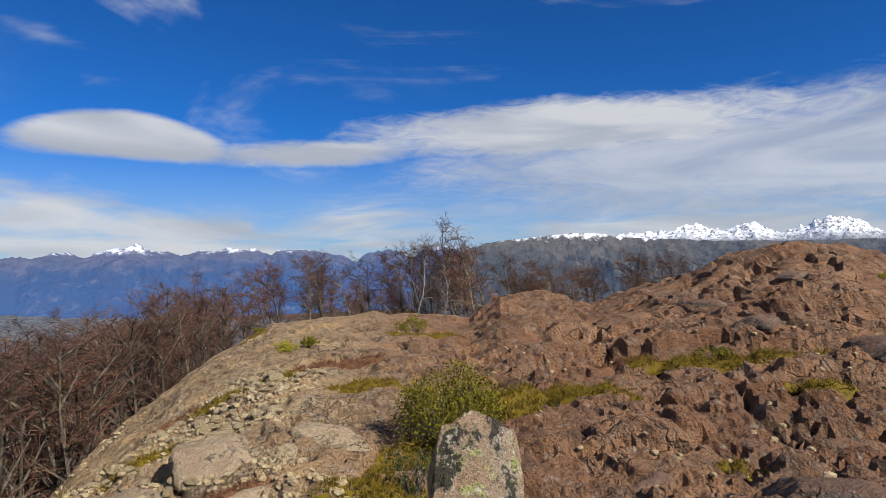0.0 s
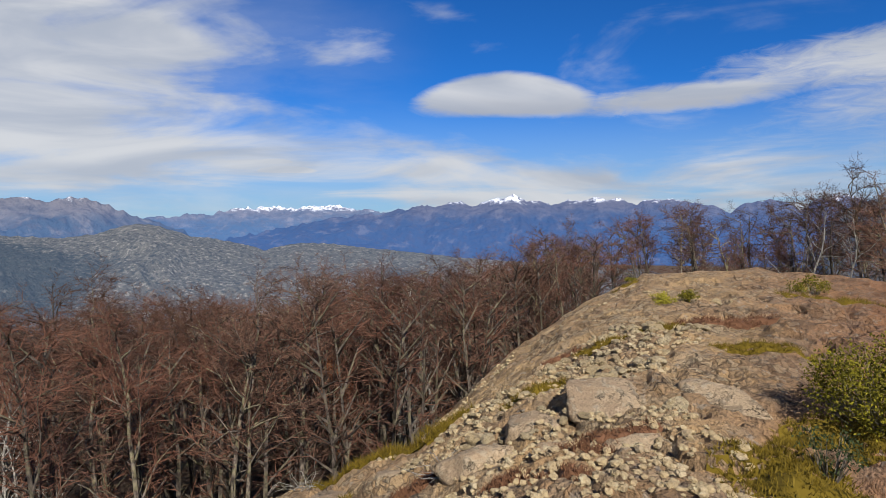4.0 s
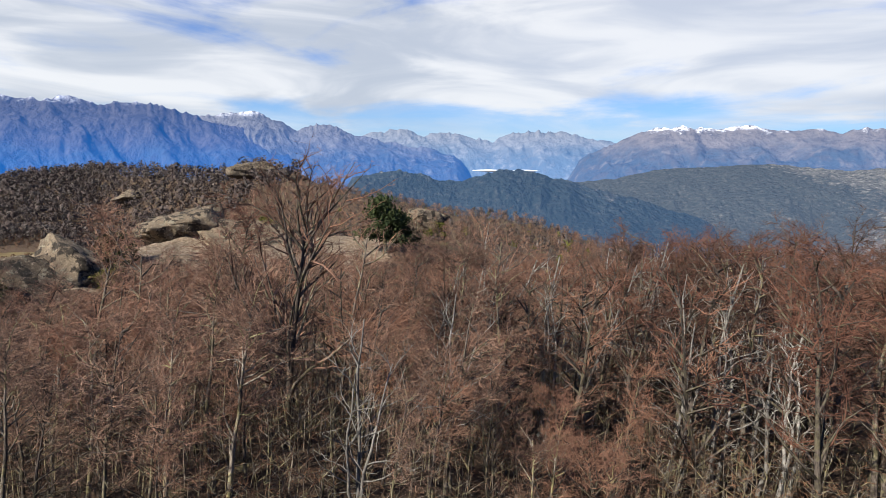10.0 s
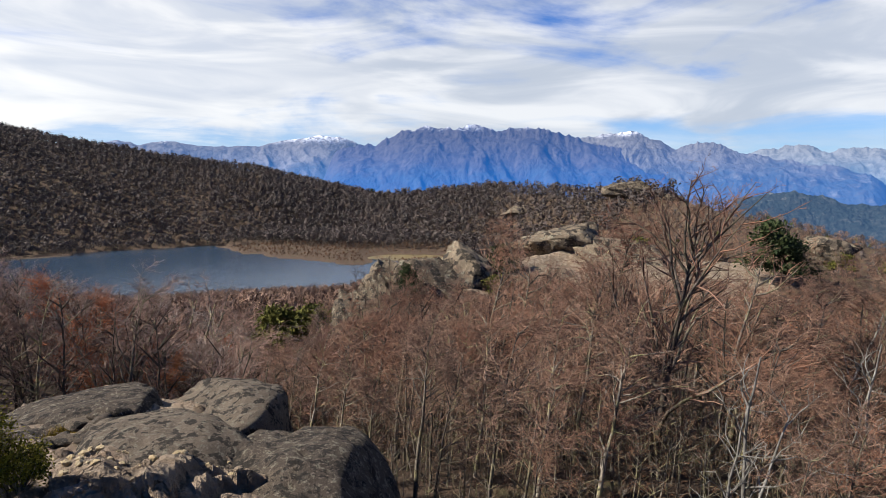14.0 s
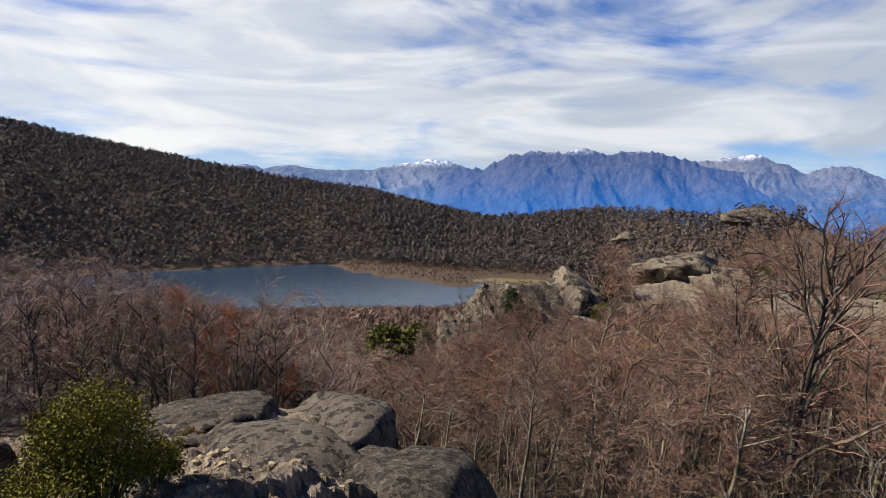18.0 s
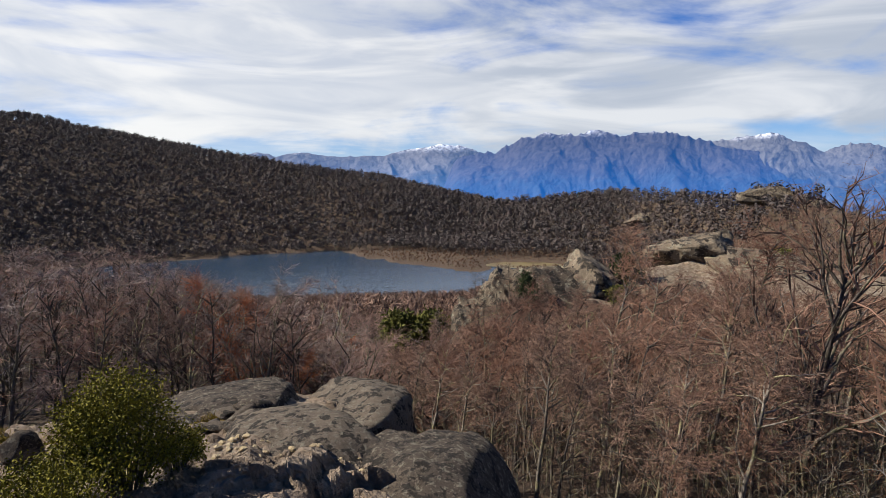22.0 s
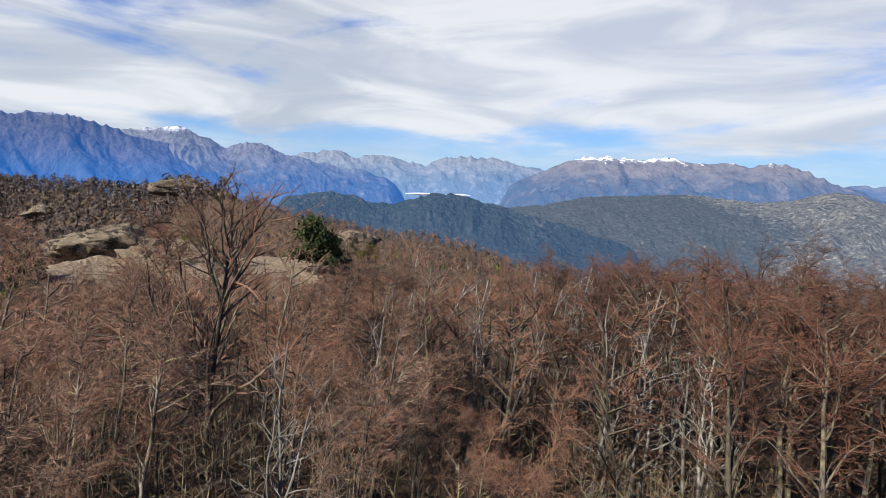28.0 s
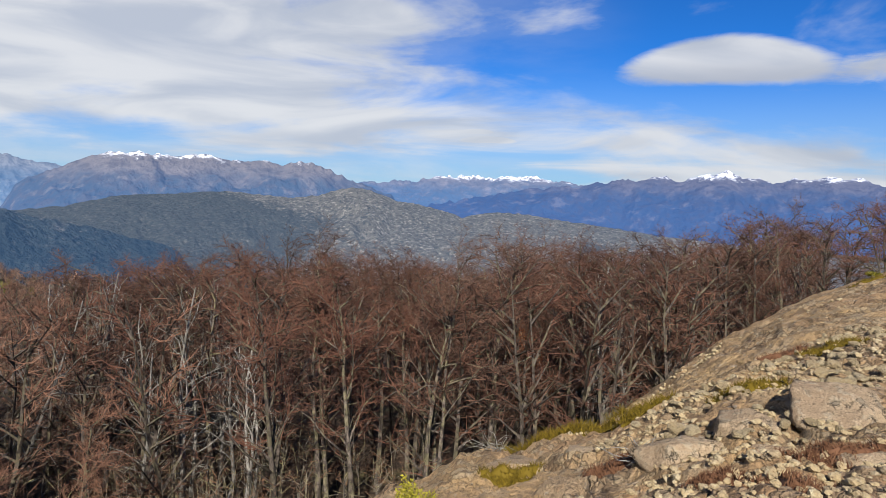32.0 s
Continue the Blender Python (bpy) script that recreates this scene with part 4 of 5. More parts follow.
TALL = 6.3
rng = np.random.default_rng(7)
KINDS = [make_tree("beech_tree", rng, ("slender bare beech with grey trunk and red-brown twigs", "forked bare beech with lichened trunk and red-brown twigs")[i % 3 == 2], (BARK_DARK, BARK, BARK_DARK)[i % 3], (TWIG, TWIG_WINE)[i // 5],
                   height=TALL, stems=1 + (i % 3 == 2), spread=0.75 + 0.14 * (i % 3), limbs=19 - 7 * (i % 3 == 2), subs=6, twigs=8, bare=0.30 + 0.06 * (i % 4), thick=0.95, stubs=14) for i in range(10)]
DEAD = [make_tree("dead_beech", rng, "dead bleached beech with broken pale branches", BARK_DEAD, BARK_DEAD, "dead trees", height=TALL, stems=(2, 3, 1)[i], spread=0.75, twigs=0, limbs=9, subs=4,
                  bare=0.3, thick=0.75, crook=1.15, taper=0.74, sway=1.5) for i in range(3)]
PALE = [make_tree("beech_tree", rng, "bare beech with pale grey twigs above the lake", BARK, TWIG_PALE, height=TALL, stems=1 + i % 2, spread=0.75, limbs=19 - 7 * (i % 2), subs=6, twigs=8, bare=0.16) for i in range(3)]
HERO_B = make_tree("old_beech", rng, "old forked beech with crooked limbs on the slope", BARK_DARK, TWIG, "old beeches", height=6.2, stems=2, spread=0.9, limbs=12, subs=6, twigs=4, bare=0.3, thick=1.25, reach=1.3, crook=1.2, sway=0.7, split=True)
HERO = make_tree("old_beech", np.random.default_rng(19), "large old beech with spreading crooked grey limbs", BARK_DARK, TWIG, "old beeches", height=6.4, stems=1, spread=0.52, limbs=34, subs=7, twigs=3, bare=0.22, thick=1.4, reach=1.45, crook=0.95, wind=0.0, sway=0.35, split=True)
PLANTED = set()
# how high the tree tops reach: heading, degrees over eye level
CANOPY = [(-186, -5.2), (-172, -6.0), (-165.5, -7.4), (-160, -8.2), (-155, -8.9), (-150, -10.4), (-146, -11.4), (-143, -12), (-138, -12.5), (-130, -11.5), (-122, -10.5), (-115, -9), (-110, -8.6), (-104, -9), (-97, -9.6), (-90, -9.6),
          (-82, -9.2), (-76, -8.4), (-66, -7.6), (-60, -7.3), (-45, -7.5), (-38, -7.1), (-33, -5.9), (-24, -5.0), (-18, -3.0), (-10, -1.0), (-5, 0.5), (3, 0.4), (10, 1.3), (14, 0.2), (20, -1.2), (27, 0.1), (34, -0.8)]


def plant(proto, x, y, size, turn, tall=1.0):
    z = float(land(np.array([x]), np.array([y]))[0][0])
    m = Matrix.Translation((x, y, z)) @ Matrix.Rotation(turn, 4, "Z") @ Matrix.Diagonal((size, size, size * tall, 1))
    if proto.name not in PLANTED:
        PLANTED.add(proto.name)
        proto.matrix_basis = m
        return proto
    ob = copy_thing(proto, Matrix.Identity(4))
    ob.matrix_basis = m
    return ob


def polar(az, d):
    return d * math.sin(radians(az)), d * math.cos(radians(az))


def scatter(rng, count, a0, a1, d0, d1, gap, ok, tries=14):
    """Places between two headings and two distances, no two nearer than gap."""
    a = np.radians(rng.uniform(a0, a1, count * tries))
    d = np.sqrt(rng.uniform(d0 * d0, d1 * d1, count * tries))
    X, Y = d * np.sin(a), d * np.cos(a)
    keep = ok(X, Y, np.degrees(a), d)
    got, cells = [], {}
    for x, y in zip(X[keep].tolist(), Y[keep].tolist()):
        c = (int(x // gap), int(y // gap))
        if any((x - u) ** 2 + (y - v) ** 2 < gap * gap for i in (-1, 0, 1) for j in (-1, 0, 1) for u, v in cells.get((c[0] + i, c[1] + j), ())):
            continue
        cells.setdefault(c, []).append((x, y))
        got.append((x, y))
        if len(got) >= count:
            break
    return np.array(got)


def wooded(x, y, az, d):
    z, bare, _ = land(x, y)
    rim = np.interp(az, RIM_A, RIM_D)
    return (bare < 0.15) & (z > LAKE + 0.15) & ~((az > -145.5) & (az < -123) & (d > 285) & (d < np.interp(az, [-145.5, -140, -134, -123], [425, 412, 384, 376]))) & (d > rim + 1.4 + 2.5 * (az < -136) + 3.0 * ramp(-60, -75, az) * ramp(-130, -110, az) + 3.6 * ramp(-90, -82, az) * ramp(-40, -52, az))


def sizes(rng, spots, tall, lo, hi):
    """Tree sizes that keep the tops under the wood's roof line."""
    d, az = np.hypot(spots[:, 0], spots[:, 1]), heading(spots[:, 0], spots[:, 1])
    z = land(spots[:, 0], spots[:, 1])[0]
    a, e = zip(*CANOPY)
    drop = np.abs(rng.normal(0, 0.9, len(d))) + 3.5 * ramp(15, 9, d)
    drop = drop + 3.0 * ramp(-150, -146, az) * ramp(-131, -136, az) * ramp(62, 52, d)
    roof = EYE + d * np.tan(np.radians(np.interp(az, a, e) - drop))
    return z, np.clip((roof - z) / tall, lo, hi)


# heading, distance, size, kind: trees that stand out
NOTABLE = [(-99.5, 14.5, 0.72, HERO_B), (-112.5, 15.0, 0.66, KINDS[1]), (-117.5, 15.5, 0.68, HERO_B), (-91.0, 14.5, 0.72, KINDS[4]), (-86.5, 15.5, 0.8, HERO_B), 
           (-93.5, 15.0, 0.66, DEAD[2]), (-89.5, 15.5, 0.72, DEAD[0]), (-109.5, 15.0, 0.62, DEAD[0]), (-81.5, 16.5, 0.82, DEAD[1]), (-78.0, 18, 0.9, DEAD[2]), (-64, 18, 0.9, DEAD[0]),
           (-105.4, 12.4, 0.76, HERO), (-110.0, 19, 0.75, DEAD[1]), (-121.5, 17, 0.85, KINDS[0]), (-130.5, 19, 0.8, KINDS[3]), (-72.3, 18.5, 0.95, DEAD[1]), (-75.5, 19.5, 0.9, DEAD[0]),
           (-69.5, 15.2, 0.85, DEAD[0]), (-66.5, 15.8, 0.9, DEAD[1]), (-63.0, 16.2, 0.85, DEAD[0]), (-61.0, 15.6, 0.8, DEAD[1]), (-84.5, 18, 0.85, DEAD[2]), (-88.5, 17, 0.9, DEAD[0]), (-111.5, 16, 0.8, KINDS[6]), (-33.0, 26, 1.1, DEAD[2]), (-27.3, 20, 0.85, DEAD[0]), (-24.8, 22, 0.85, KINDS[2]),
           (-20.0, 26, 0.85, DEAD[1]), (-17.5, 27, 0.9, DEAD[0]), (3.2, 28, 0.75, DEAD[2]), (10.5, 27, 0.85, KINDS[1]), (8.8, 28, 0.95, KINDS[5])]


def plant_near():
    rng = np.random.default_rng(11)
    for az, d, s, proto in NOTABLE:
        plant(proto, *polar(az, d), s, rng.uniform(-0.6, 0.6))
    for a0, a1, d0, d1, n, gap in ((-132, -86, 8.5, 15, 26, 1.3), (-140, -14, 12, 28, 105, 1.4), (-179, -134, 14, 32, 84, 1.35), (-18, 31, 25, 36, 46, 1.3)):
        spots = scatter(rng, n, a0, a1, d0, d1, gap, wooded)
        zs, size = sizes(rng, spots, TALL, 0.4, 1.2)
        for (x, y), s in zip(spots, size):
            if abs(heading(x, y) + 105) < 5 and math.hypot(x, y) < 15:
                continue
            west = heading(x, y) < -142
            kinds = DEAD if rng.random() < 0.06 and not west else PALE if west else KINDS[5:] if heading(x, y) > -76 + rng.normal(0, 5) else KINDS[:5]
            plant(kinds[rng.integers(len(kinds))], x, y, s, rng.uniform(-0.7, 0.7))

    below = lambda x, y, az, d: (land(x, y)[1] < 0.1) & (d > np.interp(az, RIM_A, RIM_D) + 2.6) & (np.abs(az + 105) > 3.5)
    for x, y in scatter(rng, 34, -138, -74, 7.5, 13.5, 1.0, below):
        plant(KINDS[rng.integers(5)], x, y, rng.uniform(0.36, 0.5), rng.uniform(-0.7, 0.7))


plant_near()


def low_tree(rng, height, n_limb, n_twig, r_twig, fan=0.5):
    """A light tree for the wood's depth: one mesh of stem, limbs and twigs."""
    wood, fine = [], []
    lean = np.array([rng.normal(0, 0.05), rng.normal(0, 0.05), 1.0])
    a = np.array([0.0, 0, -0.5])
    pts = [a]
    for i in range(4):
        pts.append(pts[-1] + (lean + rng.normal(0, 0.07, 3)) * height / 4)
    for i in range(4):
        wood.append((pts[i], pts[i + 1], height * 0.014 * (1 - 0.23 * i), height * 0.014 * (0.78 - 0.23 * i)))
    for j in range(n_limb):
        t = rng.uniform(0.25, 0.98) * 4
        i = min(int(t), 3)
        at = pts[i] + (pts[i + 1] - pts[i]) * (t - i)
        w = np.array([rng.normal(), rng.normal(), 0]) 
        w = w / np.linalg.norm(w) * fan + np.array([0, 0, rng.uniform(0.35, 1.0)])
        end = at + w * height * rng.uniform(0.13, 0.30) * (1.25 - 0.2 * t)
        wood.append((at, end, height * 0.006, height * 0.002))
        for q in range(n_twig // 4):
            p = at + (end - at) * rng.uniform(0.2, 1.0)
            o = w * 0.5 + rng.normal(0, 1, 3) * np.array([0.5, 0.5, 0.22]) + np.array([-0.1, 0, 0.12])
            tip = p + o * height * rng.uniform(0.06, 0.13)
            fine.append((p, tip, r_twig))
            for _ in range(3):
                u = p + (tip - p) * rng.uniform(0.2, 1.0)
                fine.append((u, u + (o * 0.6 + rng.normal(0, 1, 3) * np.array([0.45, 0.45, 0.18])) * height * rng.uniform(0.03, 0.075), r_twig * 0.8))
    P0, P1, R0, R1 = (np.array(c) for c in zip(*wood))
    tw = tubes(P0, P1, R0, R1, 3)
    sp = slivers(*(np.array(c) for c in zip(*fine)))
    co = np.concatenate([tw[0], sp[0]])
    faces = np.concatenate([np.concatenate([tw[1][:, [0, 1, 2]], tw[1][:, [0, 2, 3]]]), sp[1] + len(tw[0])])
    index = np.concatenate([np.zeros(2 * len(tw[1]), int), np.ones(len(sp[1]), int)])
    return co, faces, index


def bush_tree(rng, height, many, wide, long):
    """A tree seen from far: a stem and a ragged round crown of upswept sprays, each turned outward."""
    P0, P1, R0 = np.array([[0, 0, -0.5]]), np.array([[0, 0, height * 0.8]]), np.array([height * 0.016])
    co, f = spikes(P0, P1, R0)
    w = rng.normal(0, 1, (many, 3)) + np.array([0, 0, 0.35])
    w /= np.linalg.norm(w, axis=1, keepdims=True)
    lobe = rng.uniform(0.12, 1.15, (many, 1)) ** 0.6
    at = w * np.array([0.31, 0.31, 0.36]) * height * lobe + np.array([0, 0, height * 0.58])
    up = np.array([0, 0, 0.6 if wide < 0.5 else 0.0]) + w * 0.4 + rng.normal(0, 0.5, (many, 3))
    up -= w * np.sum(up * w, 1, keepdims=True) * 0.7
    up /= np.linalg.norm(up, axis=1, keepdims=True)
    side = np.cross(w + rng.normal(0, 0.3, (many, 3)), up)
    side /= np.linalg.norm(side, axis=1, keepdims=True)
    L, W = long * rng.uniform(0.6, 1.3, (many, 1)), wide * rng.uniform(0.6, 1.3, (many, 1))
    tri = np.stack([at - side * W / 2 - up * L * 0.4, at + side * W / 2 - up * L * 0.4, at + up * L * 0.6], 1).reshape(-1, 3)
    return np.concatenate([co, tri]), np.concatenate([f, np.arange(len(tri)).reshape(-1, 3) + len(co)]), np.concatenate([np.zeros(3, int), np.ones(many, int)])


def plant_mass(name, label, spots, zs, size, kinds, rng, mats):
    cos, fs, ix, base = [], [], [], 0
    for (x, y), z, s in zip(spots, zs, size):
        co, f, i = kinds[rng.integers(len(kinds))]
        a = rng.uniform(0, 6.28)
        c, sn = math.cos(a) * s, math.sin(a) * s
        cos.append(np.stack([co[:, 0] * c - co[:, 1] * sn + x, co[:, 0] * sn + co[:, 1] * c + y, co[:, 2] * s + z], 1))
        fs.append(f + base)
        ix.append(i)
        base += len(co)
    me = raw_mesh(name, np.concatenate(cos), np.concatenate(fs), mats, False, np.concatenate(ix))
    return tagged(new(name, me), label, "trees", kind="stuff")


def plant_far():
    rng = np.random.default_rng(23)
    kinds = [low_tree(rng, TALL, 14, 36, 0.012, 0.7) for _ in range(7)]
    spots = np.concatenate([scatter(rng, 420, -178, -12, 14, 30, 1.15, wooded), scatter(rng, 900, -146, -12, 29, 78, 1.9, wooded), scatter(rng, 45, -14, 31, 35, 60, 2.4, wooded), scatter(rng, 60, -42, -17, 15, 32, 1.2, wooded)])
    zs, size = sizes(rng, spots, TALL, 0.5, 1.15)
    west = scatter(rng, 640, -179, -136, 15, 78, 1.5, wooded)
    wz, wsize = sizes(rng, west, TALL, 0.6, 1.25)
    plant_mass("grey_woods", "bare grey beech wood on the shoulder above the lake", west, wz, wsize, kinds, rng, [BARK_DARK, TWIG_PALE])
    red = heading(spots[:, 0], spots[:, 1]) > -76 + rng.normal(0, 5, len(spots))
    plant_mass("woods", "bare brown beech wood falling away from the rocky top", spots[~red], zs[~red], size[~red], kinds, rng, [BARK_DARK, TWIG])
    plant_mass("woods", "bare dark red-brown beech wood below the pale dome", spots[red], zs[red], size[red], kinds, rng, [BARK_DARK, TWIG_WINE])
    kinds = [low_tree(rng, 2.2, 8, 13, 0.007, 1.0) for _ in range(5)]
    rim_ok = lambda x, y, az, d: (land(x, y)[1] < 0.1) & (d > np.interp(az, RIM_A, RIM_D) + 0.9)
    spots = np.concatenate([scatter(rng, 560, -140, -58, 7, 20, 0.7, wooded), scatter(rng, 420, -128, -56, 5, 13.5, 0.5, rim_ok), scatter(rng, 260, -112, -80, 5, 13.5, 0.42, rim_ok), scatter(rng, 420, -144, -112, 7, 18, 0.5, rim_ok), scatter(rng, 260, -76, -44, 8, 20, 0.6, rim_ok), scatter(rng, 420, -178, -62, 14, 40, 0.9, wooded)])
    plant_mass("undergrowth", "low leafless reddish-brown scrub under the trees", spots, land(spots[:, 0], spots[:, 1])[0], rng.uniform(0.5, 1.15, len(spots)) * np.interp(np.hypot(spots[:, 0], spots[:, 1]), [8, 15], [0.62, 1.0]), kinds, rng, [BARK, HEATH])
    kinds = [bush_tree(rng, 6.2, 90, 0.16, 1.2) for _ in range(6)]
    spots = scatter(rng, 4000, -176, -74, 75, 300, 2.8, wooded)
    zs, size = land(spots[:, 0], spots[:, 1])[0], rng.uniform(0.75, 1.25, len(spots))
    az, d = heading(spots[:, 0], spots[:, 1]), np.hypot(spots[:, 0], spots[:, 1])
    # low scrub on the knoll, and no top that would stand before the lake
    size = size * np.interp(az, [-110, -102], [1.0, 0.5])
    roof = EYE + d * np.tan(np.radians(np.interp(az, [-166, -158, -152, -134, -130], [-8.6, -9.4, -10.0, -10.1, -9.0]) - np.abs(rng.normal(0, 0.25, len(d)))))
    size = np.where(az < -129, np.clip((roof - zs) / 6.2, 0.35, size), size)
    plant_mass("valley_woods", "leafless woods on the slope down to the lake", spots, zs, size, kinds, rng, [BARK, TWIG])
    kinds = [bush_tree(rng, 7.6, 64, 0.8, 1.15) for _ in range(7)]
    a = scatter(rng, 7000, -178, -119, 425, 735, 3.7, wooded)
    b = scatter(rng, 3900, -141, -104, 270, 575, 3.6, lambda x, y, az, d: wooded(x, y, az, d) & (d < np.interp(az, [-135, -120, -108, -98], [580, 520, 345, 220])))
    spots = np.concatenate([a, b])
    knoll = scatter(rng, 1500, -107, -73, 75, 260, 2.6, wooded)
    low = [bush_tree(rng, 2.8, 40, 0.28, 0.7) for _ in range(5)]
    plant_mass("knoll_scrub", "low grey-brown scrub on the rocky knoll", knoll, land(knoll[:, 0], knoll[:, 1])[0], rng.uniform(0.5, 1.15, len(knoll)), low, rng, [BARK, TWIG_GREY])
    olive = scatter(rng, 110, -107, -76, 62, 240, 5.0, wooded)
    plant_mass("olive_scrub", "scattered olive-green bushes on the rocky knoll", olive, land(olive[:, 0], olive[:, 1])[0], rng.uniform(0.35, 0.9, len(olive)), low, rng, [BARK, LEAF_OLIVE])
    spit = scatter(rng, 950, -146, -124, 318, 420, 1.7, lambda x, y, az, d: (land(x, y)[0] > LAKE + 0.3) & (land(x, y)[0] < LAKE + 4))
    low = [bush_tree(rng, 2.6, 30, 0.35, 0.6) for _ in range(5)]
    plant_mass("spit_scrub", "low brown scrub on the spit between lake and pond", spit, land(spit[:, 0], spit[:, 1])[0], rng.uniform(0.3, 1.1, len(spit)), low, rng, [BARK, HEATH])
    plant_mass("far_woods", "grey-brown leafless woods on the hills round the lake", spots, land(spots[:, 0], spots[:, 1])[0], rng.uniform(0.65, 1.35, len(spots)), kinds, rng, [BARK, TWIG_GREY])


plant_far()

# ---- rocks, stones and plants ----
def part(name, data, parent, label="", m=None):
    ob = new(name, data)
    ob.parent = parent
    if m is not None:
        ob.matrix_basis = m
    if label:
        ob["label"] = label
    return ob


def sphere(level):
    bm = bmesh.new()
    bmesh.ops.create_icosphere(bm, subdivisions=level, radius=1.0)
    co = np.array([v.co[:] for v in bm.verts])
    f = np.array([[v.index for v in p.verts] for p in bm.faces])
    bm.free()
    return co, f


SPHERES = {k: sphere(k) for k in (1, 2, 3, 4, 5)}


def stone_mesh(name, seed, size, mat, level=4, facets=9, rough=0.06, flat=False, crag=0.0, square=3.2):
    """A broken, weathered stone: a ball cut by planes and roughened."""
    rng = np.random.default_rng(seed)
    co, f = SPHERES[level]
    co = co / (np.sum(np.abs(co) ** square, axis=1) ** (1 / square))[:, None]
    co = co @ np.array(Euler(rng.uniform(-0.35, 0.35, 3)).to_matrix())
    for _ in range(facets):
        n = unit(rng.normal(0, 1, 3))
        h = rng.uniform(0.6, 0.98)
        over = np.maximum(co @ n - h, 0)
        co -= over[:, None] * n * 0.97
    o = rng.uniform(0, 50, 3)
    u, v = co[:, 0] + co[:, 2] * 0.7 + o[0], co[:, 1] - co[:, 2] * 0.6 + o[1]
    k = fbm(u * 1.6, v * 1.6, 3, seed) * rough * 1.6 + fbm(u * 5, v * 5, 5, seed + 3, False, 0.65) * rough * 1.3
    if crag:
        k = k + np.minimum(fbm(u * 2.2, v * 2.2, 5, seed + 6, True, 0.55), 0.15) * crag
    co = co * (1 + k)[:, None] * np.array(size) / 2
    return raw_mesh(name, co, f, [mat], not flat)


def ground_at(x, y):
    return float(land(np.array([x]), np.array([y]))[0][0])


def boulder(name, label, az, d, size, mat, seed, sink=0.3, turn=0.0, level=4, rough=0.06, top=None, group="", facets=9, tilt=0.0, crag=0.0):
    """A boulder at a heading and distance, sunk into the ground; top: its height as degrees over eye level instead."""
    x, y = polar(az, d)
    z = ground_at(x, y) + size[2] * (0.5 - sink)
    if top is not None:
        roof = EYE + d * math.tan(radians(top))
        size = (size[0], size[1], max(size[2], (roof - ground_at(x, y)) * 1.3))
        z = roof - size[2] * 0.42
    ob = new(name, stone_mesh(name, seed, size, mat, level, facets, rough, False, crag))
    ob.matrix_basis = pose(x, y, z, tilt, 0, turn - az)
    return tagged(ob, label, "rock", group)


def whaleback(label, az, d, size, top, seed, turn=0.0, tilt=(0, 0), steep=None, mat=None, crag=0.05):
    """A rounded back of bedrock that rises out of the ground: its top at a height given in degrees over eye level; steep: the heading of a broken, steep side."""
    rng = np.random.default_rng(seed)
    x, y = polar(az, d)
    co, f = SPHERES[5]
    co = co / (np.sum(np.abs(co) ** 2.3, axis=1) ** (1 / 2.3))[:, None]
    for _ in range(7):
        n = unit(rng.normal(0, 1, 3) * np.array([1, 1, 0.5]))
        co = co - np.maximum(co @ n - rng.uniform(0.72, 0.95), 0)[:, None] * n * 0.9
    if steep is not None:
        for off, cut in ((0, 0.62), (32, 0.72), (-30, 0.74)):
            a = radians(-(steep - az) + turn * -1 + off)
            n = unit(np.array([-math.sin(-a), math.cos(a), 0.18]))
            co = co - np.maximum(co @ n - cut, 0)[:, None] * n * 0.95
    u, v = co[:, 0] * 1.3 + co[:, 2] * 0.7 + seed, co[:, 1] * 1.3 - co[:, 2] * 0.6 + seed * 0.7
    k = fbm(u * 1.4, v * 1.4, 3, seed) * 0.07 + fbm(u * 4.5, v * 4.5, 5, seed + 3, False, 0.65) * 0.05 + np.minimum(fbm(u * 2.0, v * 3.4, 5, seed + 6, True, 0.55), 0.2) * crag
    groove = np.clip(1 - np.abs(fbm(u * 1.1 + 5, v * 1.5, 3, seed + 9)) * 20, 0, 1) ** 2 * 0.085
    co = co * (1 + k - groove)[:, None] * np.array(size) / 2
    ob = new("bedrock_slab", raw_mesh("bedrock_slab", co, f, [mat or ROCK_GREY], True))
    ob.matrix_basis = pose(x, y, EYE + d * math.tan(radians(top)) - size[2] * 0.47, tilt[0], tilt[1], turn - az)
    return tagged(ob, label, "rock", "grey slabs")


whaleback("rounded grey back of bedrock with a dark broken end and lichen", -155.0, 9.2, (3.5, 3.2, 1.5), -18.1, 1, 0, (0, -5), 100)
whaleback("long grey back of bedrock with yellow-grey lichen and a dark end", -143.6, 9.0, (2.3, 3.0, 1.5), -18.6, 4, 0, (0, 6), 100)
whaleback("broad rounded grey slab of bedrock with fine cracks", -150.3, 6.5, (2.5, 3.6, 1.6), -22.0, 2, 10, (5, -9), None, None, 0.035)
whaleback("grey block of bedrock split off by a straight joint", -136.9, 6.0, (2.0, 3.2, 1.6), -24.0, 3, 4, (6, 12), None, None, 0.035)
boulder("small_boulder", "small dark angular rock on pale bedrock", -170.0, 7.9, (0.46, 0.4, 0.4), ROCK_GREY, 5, 0.2, 10, facets=22)
